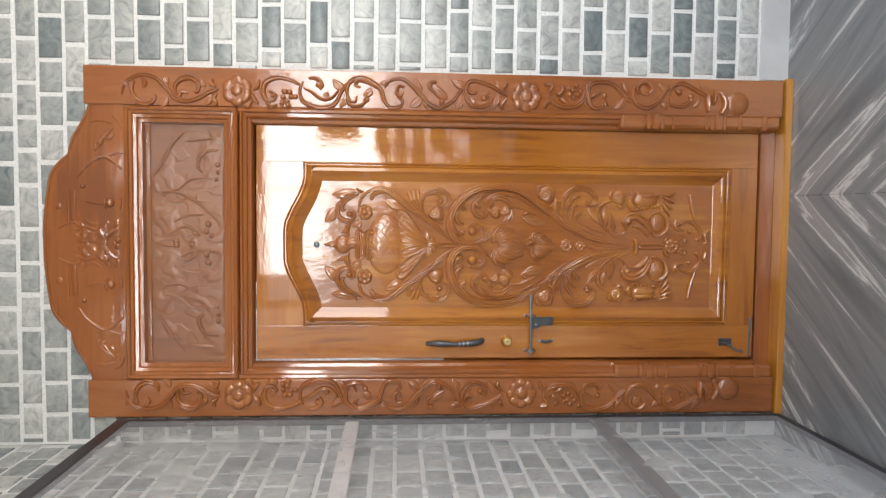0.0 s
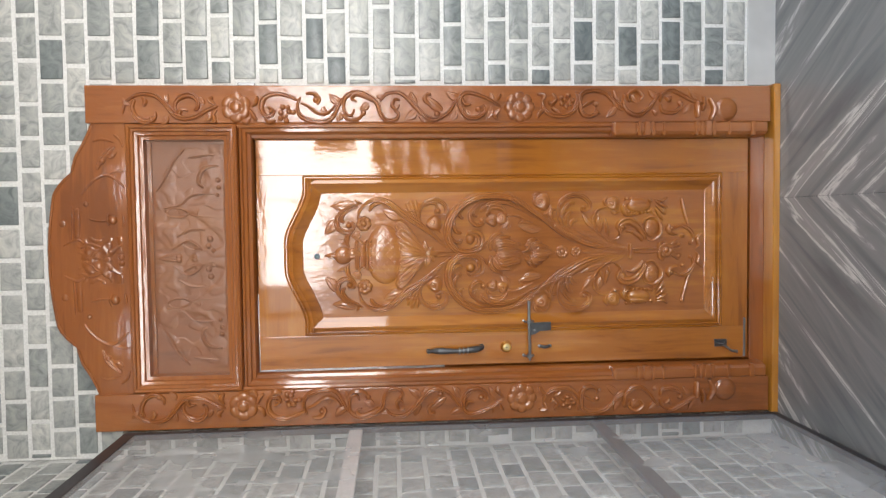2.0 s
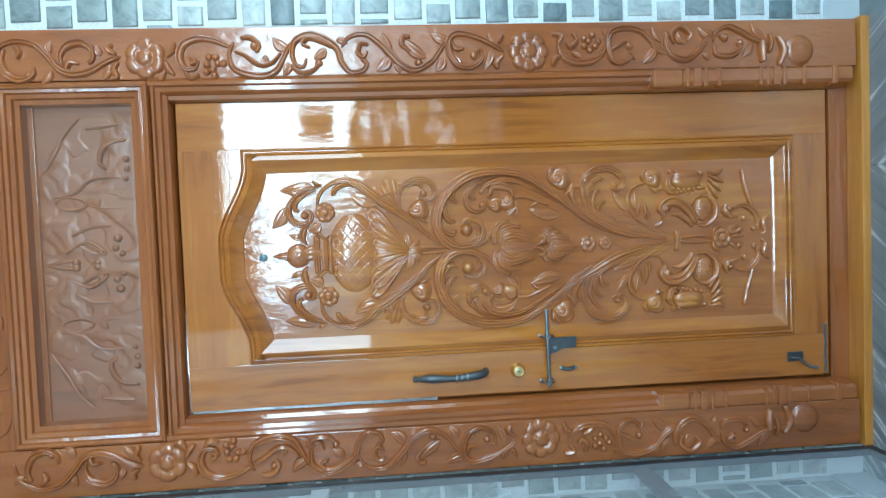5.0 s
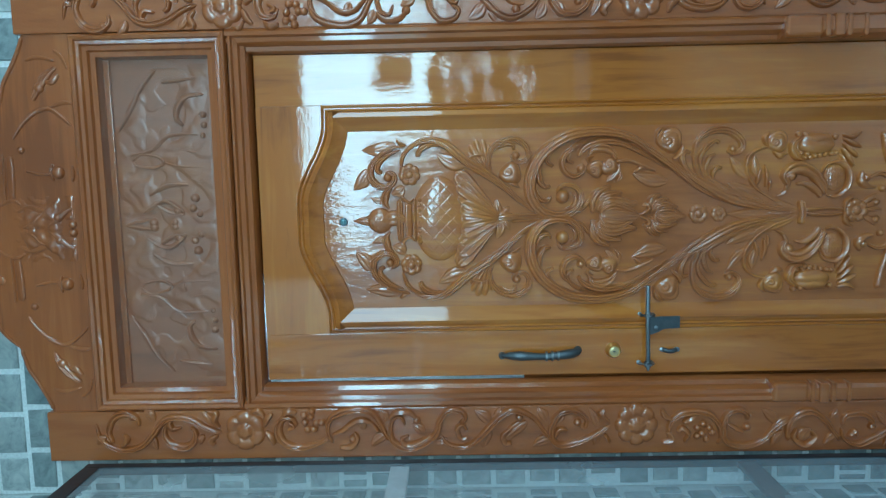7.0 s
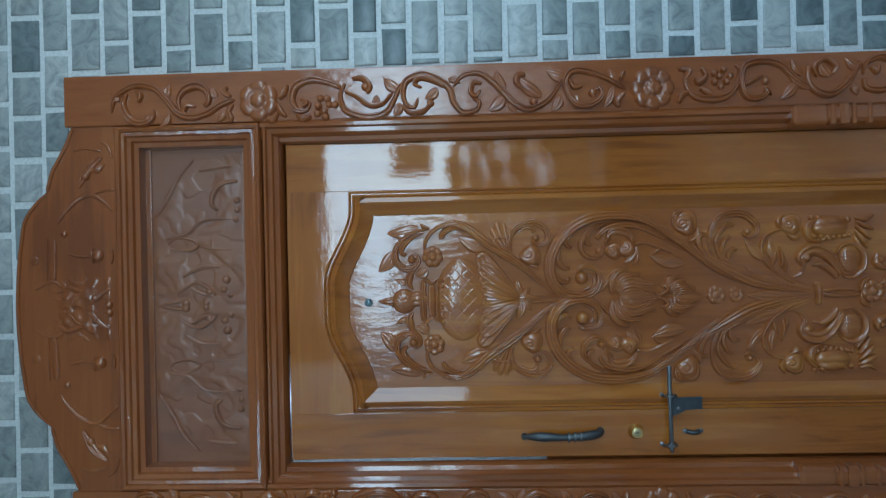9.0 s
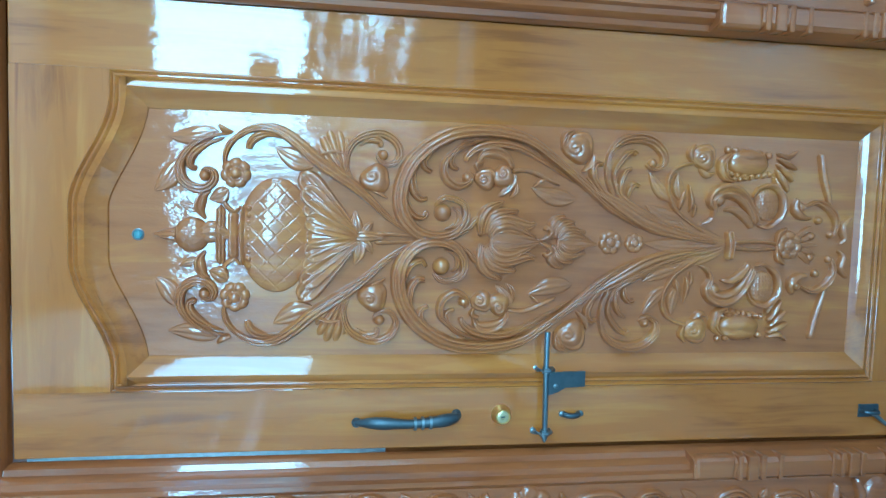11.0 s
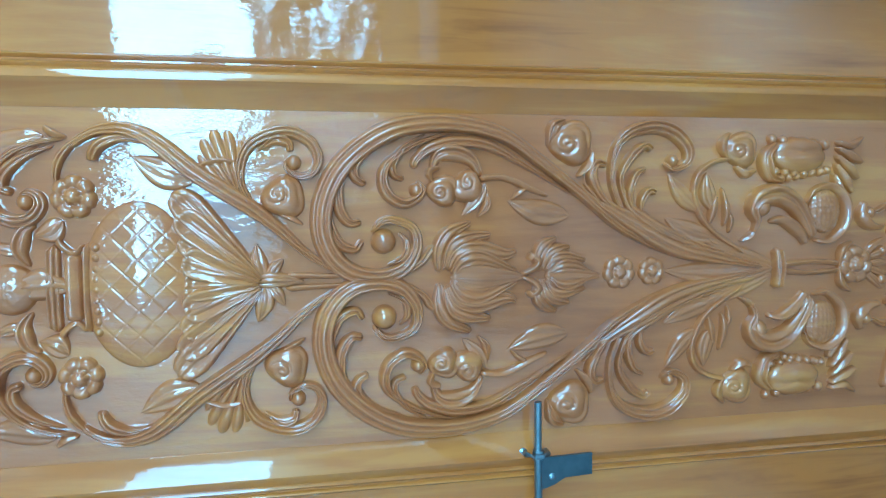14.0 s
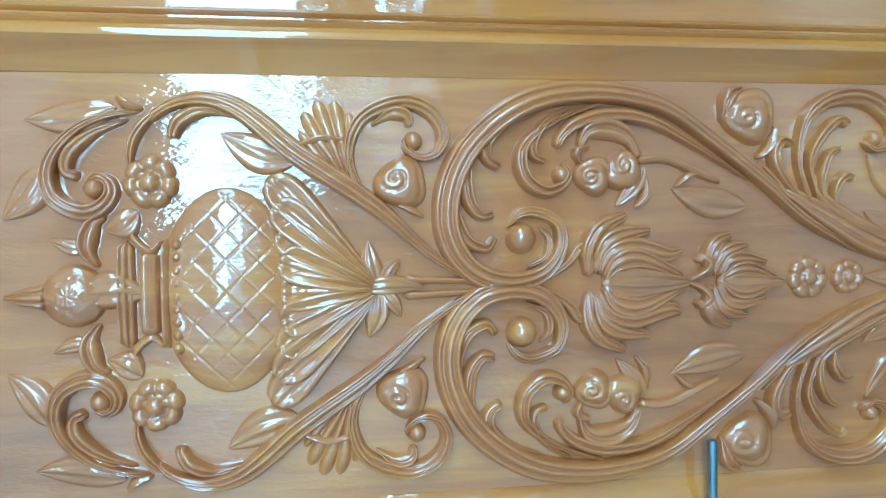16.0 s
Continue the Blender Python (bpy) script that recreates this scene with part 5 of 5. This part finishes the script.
def slide_bolt():
    bolt = part("slide_bolt", tube([(-0.205, -0.022, 1.092), (-0.300, -0.022, 1.092), (-0.452, -0.022, 1.089), (-0.462, -0.022, 1.089)], [0.0062, 0.0062, 0.0062, 0.002]), STEEL, leaf,
                "grey steel sliding bolt with a dark hasp")
    for x in (-0.293, -0.440):
        part("staple", tube([(x, 0.004, 1.112), (x, -0.018, 1.110), (x, -0.030, 1.098), (x, -0.031, 1.086), (x, -0.020, 1.074), (x, 0.004, 1.072)], [0.0045]), STEEL, bolt)
        part("nut", lathe([(0.0075, 0.001), (0.0075, -0.006), (0.004, -0.008)], 6), STEEL, bolt, at=pose(x, 0, 1.112))
        part("collar", tube([(x - 0.008, -0.022, 1.091), (x + 0.008, -0.022, 1.091)], [0.0095]), STEEL, bolt)
    bm = bmesh.new()
    outline = [(-0.298, 1.086), (-0.352, 1.086), (-0.344, 1.062), (-0.334, 1.045), (-0.332, 0.998), (-0.296, 0.998), (-0.297, 1.040)]
    lo = [bm.verts.new((x, -0.024, z)) for x, z in outline]
    hi = [bm.verts.new((x, -0.019, z)) for x, z in outline]
    for k in range(len(outline)):
        j = (k + 1) % len(outline)
        bm.faces.new((lo[k], lo[j], hi[j], hi[k]))
    bm.faces.new(lo[::-1])
    bm.faces.new(hi)
    part("hasp", finish(bm, 30), DARK_STEEL, bolt, "flat dark metal hasp")
    part("rivet", lathe([(0.006, -0.022), (0.006, -0.026), (0.003, -0.028)], 12), STEEL, bolt, at=pose(-0.330, 0, 1.068))
    eye = part("padlock_eye", tube(spline([(-0.402, 0.004, 1.040), (-0.403, -0.008, 1.036), (-0.405, -0.012, 1.021), (-0.403, -0.008, 1.006), (-0.402, 0.004, 1.002)], 4), [0.0065]), DARK_STEEL, leaf, "small dark steel padlock eye")
    for z in (1.044, 0.998):
        part("nut", lathe([(0.007, 0.001), (0.007, -0.005), (0.004, -0.007)], 8), STEEL, eye, at=pose(-0.402, 0, z))


def foot_bolt():
    b = part("foot_bolt", box(-0.425, -0.392, -0.004, 0.001, 0.212, 0.268, 0.002), DARK_STEEL, leaf, "small dark steel bolt low on the leaf")
    part("bolt_loop", tube(spline([(-0.409, 0.0, 0.262), (-0.409, -0.020, 0.256), (-0.409, -0.022, 0.228), (-0.409, 0.0, 0.222)], 4), [0.005]), DARK_STEEL, b)
    part("bolt_arm", tube([(-0.412, -0.014, 0.236), (-0.440, -0.018, 0.200), (-0.446, -0.018, 0.172)], [0.006, 0.005, 0.007]), STEEL, b)
    part("drip_strip", box(-0.470, -0.300, -0.003, 0.001, 0.128, 0.137, 0.001), STEEL, leaf, "thin steel strip at the foot of the leaf")


def door_viewer():
    v = part("door_viewer", lathe([(0.0125, 0.011), (0.0125, 0.007), (0.010, 0.0055), (0.0085, 0.007)], 24), STEEL, leaf, "small chrome door viewer", at=pose(-0.002, 0, 1.984))
    part("lens", lathe([(0.0085, 0.007), (0.006, 0.005), (0.002, 0.0045)], 20), VIEWER_GLASS, v)


VIEWER_GLASS = plain("viewer_glass", (0.17, 0.25, 0.26), 0.08)
pull_handle()
cylinder_lock()
slide_bolt()
foot_bolt()
door_viewer()

# ---- ceiling lamps ----
def panel_light(x):
    lamp = thing("ceiling_light", "square white panel light set under the ceiling", "ceiling light", "panel lights in the porch ceiling")
    part("housing", loop_sweep(rect_loop(-0.18, 0.18, -0.18, 0.18), [(0.0, 0.0), (0.0, -0.022), (0.028, -0.024), (0.029, -0.012)]), WHITE_PAINT, lamp)
    lamp.matrix_basis = pose(x, -3.0, 3.398, 90, 0, 0)
    return lamp


for lamp_x in (0.42, -0.62):
    panel_light(lamp_x)

# a dark board hung in the front opening
board = thing("hanging_board", "small dark board hung from the porch beam", "board")
part("board", box(0.82, 1.15, -4.165, -4.150, 1.98, 2.20, 0.004), DARK_STEEL, board)
for x in (0.86, 1.11):
    part("cord", tube([(x, -4.158, 2.195), (x, -4.158, 2.45), (x, -4.31, 2.76)], [0.003], 6), DARK_STEEL, board)

# small wall clip by the frame's edge
clip = tagged(part("wall_clip", box(0.697, 0.712, -0.042, -0.029, 2.215, 2.285, 0.004, 2), STEEL), "small grey metal clip on the tiled wall", "clip")

# a climbing plant before the front opening: stems from the floor, a loose screen of leaves below the clear sky
def climbing_plant():
    p = thing("climbing_plant", "leafy green climbing plant standing before the porch opening", "plant")
    own = random.Random(21)
    for k in range(7):
        x = 0.42 + 0.33 * k
        pts = spline([(x + own.uniform(-0.08, 0.08), -4.15 + own.uniform(-0.01, 0.01), z) for z in (0.02, 0.35, 0.7, 1.1, 1.5, 1.78)], 4)
        part("stem", tube([tuple(q) for q in pts], [0.008 - 0.005 * i / len(pts) for i in range(len(pts))], 6), OUTER_WALL, p)
    bm = bmesh.new()
    for k in range(1500):
        x, z = own.uniform(0.30, 2.46), 0.85 + 1.02 * own.random() ** 0.9
        if z > 1.80 + 0.05 * math.sin(9 * x):
            continue
        r = own.uniform(0.035, 0.075)
        m = Matrix.Translation((x, -4.15 + own.uniform(-0.045, 0.045), z)) @ Euler((own.uniform(-0.7, 0.7), own.uniform(0, 6.3), own.uniform(-0.7, 0.7))).to_matrix().to_4x4()
        c = [bm.verts.new(m @ Vector(q)) for q in ((-r, 0, 0), (-0.35 * r, 0.004, 0.48 * r), (0.4 * r, 0.004, 0.40 * r), (1.1 * r, -0.006, 0), (0.4 * r, 0.004, -0.40 * r), (-0.35 * r, 0.004, -0.48 * r))]
        bm.faces.new(c)
    tagged(part("foliage", bm, HEDGE, p), kind="stuff")


climbing_plant()

# ---- outside the porch ----
hedge = tagged(part("hedge", bmesh.new(), HEDGE), "dense green hedge beyond the low wall", "hedge", kind="stuff")
rng = random.Random(4)
bm = bmesh.new()
for k in range(3600):
    x, y, z = rng.uniform(-4, 8), -7.5 + rng.uniform(-0.5, 0.5), rng.uniform(0, 1.85) + 0.25 * math.sin(rng.uniform(0, 6))
    m = Matrix.Translation((x, y, z)) @ Euler((rng.uniform(0, 6), rng.uniform(0, 6), rng.uniform(0, 6))).to_matrix().to_4x4()
    q = [bm.verts.new(m @ Vector(c)) for c in ((-0.06, 0, 0), (0, -0.03, 0.01), (0.08, 0, 0), (0, 0.03, 0.01))]
    bm.faces.new(q)
bm.to_mesh(hedge.data)
bm.free()
neighbour = thing("neighbour_house", "weathered house wall across the yard", "house")
part("wall", box(-2.4, 1.2, -16.0, -13, -0.05, 2.1, 0.01), OUTER_WALL, neighbour)
part("roof", box(-2.6, 1.4, -16.2, -12.8, 2.1, 2.22, 0.01), WHITE_PAINT, neighbour)

# ---- bricks of the tiled walls ----
FIRST = 0.145
# heights of the bed joints, and where one upright joint of each course falls
BEDS = (0.145, 0.240, 0.335, 0.430, 0.521, 0.616, 0.711, 0.806, 0.901, 0.990, 1.081, 1.177, 1.265, 1.362, 1.450, 1.553, 1.656, 1.742, 1.841, 1.929, 2.015, 2.115,
        2.204, 2.306, 2.396, 2.495, 2.584, 2.687, 2.775, 2.877, 2.964, 3.063, 3.152, 3.250, 3.340, 3.400)
JOINTS = (0.887, 0.778, 0.885, 0.801, 0.887, 0.778, 0.888, 0.799, 0.888, 0.776, 0.887, 0.798, 0.887, 0.776, 0.886, 0.906, 0.845, 0.907, 0.826, 0.804, 0.893, 0.779,
          0.892, 0.805, 0.891, 0.782, 0.892, 0.804, 0.889, 0.779, 0.890, 0.800, 0.883, 0.790, 0.886)
STEPS = (0.172, 0.134, 0.128, 0.140)
GAP = 0.017
MESHES = {}


def brick_mesh(length, height):
    """A block with a worn, uneven rim; alike sizes share one mesh."""
    key = (round(length / 0.006), round(height / 0.004))
    if key in MESHES:
        return MESHES[key]
    own = random.Random(key[0] * 31 + key[1])
    bm = bmesh.new()
    bmesh.ops.create_cube(bm, size=1)
    for v in bm.verts:
        v.co = Vector((v.co.x * (length + own.uniform(-0.003, 0.003)), v.co.y * 0.012, v.co.z * (height + own.uniform(-0.003, 0.003))))
    front = [e for e in bm.edges if any(abs(f.normal.y + 1) < 0.01 for f in e.link_faces)]
    bmesh.ops.bevel(bm, geom=front, offset=0.0045, segments=2, affect='EDGES', profile=0.5)
    for f in bm.faces:
        f.smooth = True
    mesh = bpy.data.meshes.new("brick")
    bm.to_mesh(mesh)
    bm.free()
    mesh.materials.append(BRICK)
    MESHES[key] = mesh
    return mesh


rng = random.Random(11)


def lay(parent, start, stop, place, courses, shift=0.0):
    """Courses of bricks from start to stop; each course steps through four lengths from its own joint, cut at the ends."""
    for r in courses:
        z0, z1 = BEDS[r], BEDS[r + 1]
        cuts, k = [JOINTS[r] + shift], 0
        while cuts[-1] > start:
            cuts.append(cuts[-1] - STEPS[k % 4])
            k += 1
        cuts, k = cuts[::-1], 2
        while cuts[-1] < stop:
            cuts.append(cuts[-1] + (0.178 if k % 2 == 0 else 0.146))
            k += 1
        for a, b in zip(cuts, cuts[1:]):
            a, b = max(a, start), min(b, stop)
            if b - a < 0.03:
                continue
            ob = new("brick", brick_mesh(b - a - GAP, z1 - z0 - GAP))
            ob.parent = parent
            ob.matrix_basis = place((a + b) / 2, (z0 + z1) / 2) @ pose(0, rng.uniform(-0.001, 0.001), 0, 0, rng.uniform(-0.5, 0.5), rng.uniform(-0.4, 0.4))


lay(wall_north, 0.702, 1.62, lambda u, z: pose(u, TILE + 0.004, z), range(0, 28))
lay(wall_north_top, LEFT + 0.002, 1.62, lambda u, z: pose(u, TILE + 0.004, z), range(28, 35))
lay(wall_north_side, LEFT + 0.002, -0.700, lambda u, z: pose(u, TILE + 0.004, z), range(0, 28))
lay(wall_west, 0.032, 1.36, lambda u, z: pose(LEFT - 0.004, -u, z, 0, 0, 90), range(0, 35), 0.05)
skirt = tagged(part("skirting", box(0.704, 3.2, TILE - 0.004, TILE + 0.01, 0.018, FIRST - 0.004, 0.002), MARBLE_PALE), "pale grey marble skirting block", "skirting", kind="structure")
tagged(part("skirting_side", box(LEFT - 0.002, LEFT + 0.008, -4.6, TILE - 0.004, 0.018, FIRST - 0.004, 0.002), MARBLE_PALE), "pale grey marble skirting on the side wall", "skirting", kind="structure")
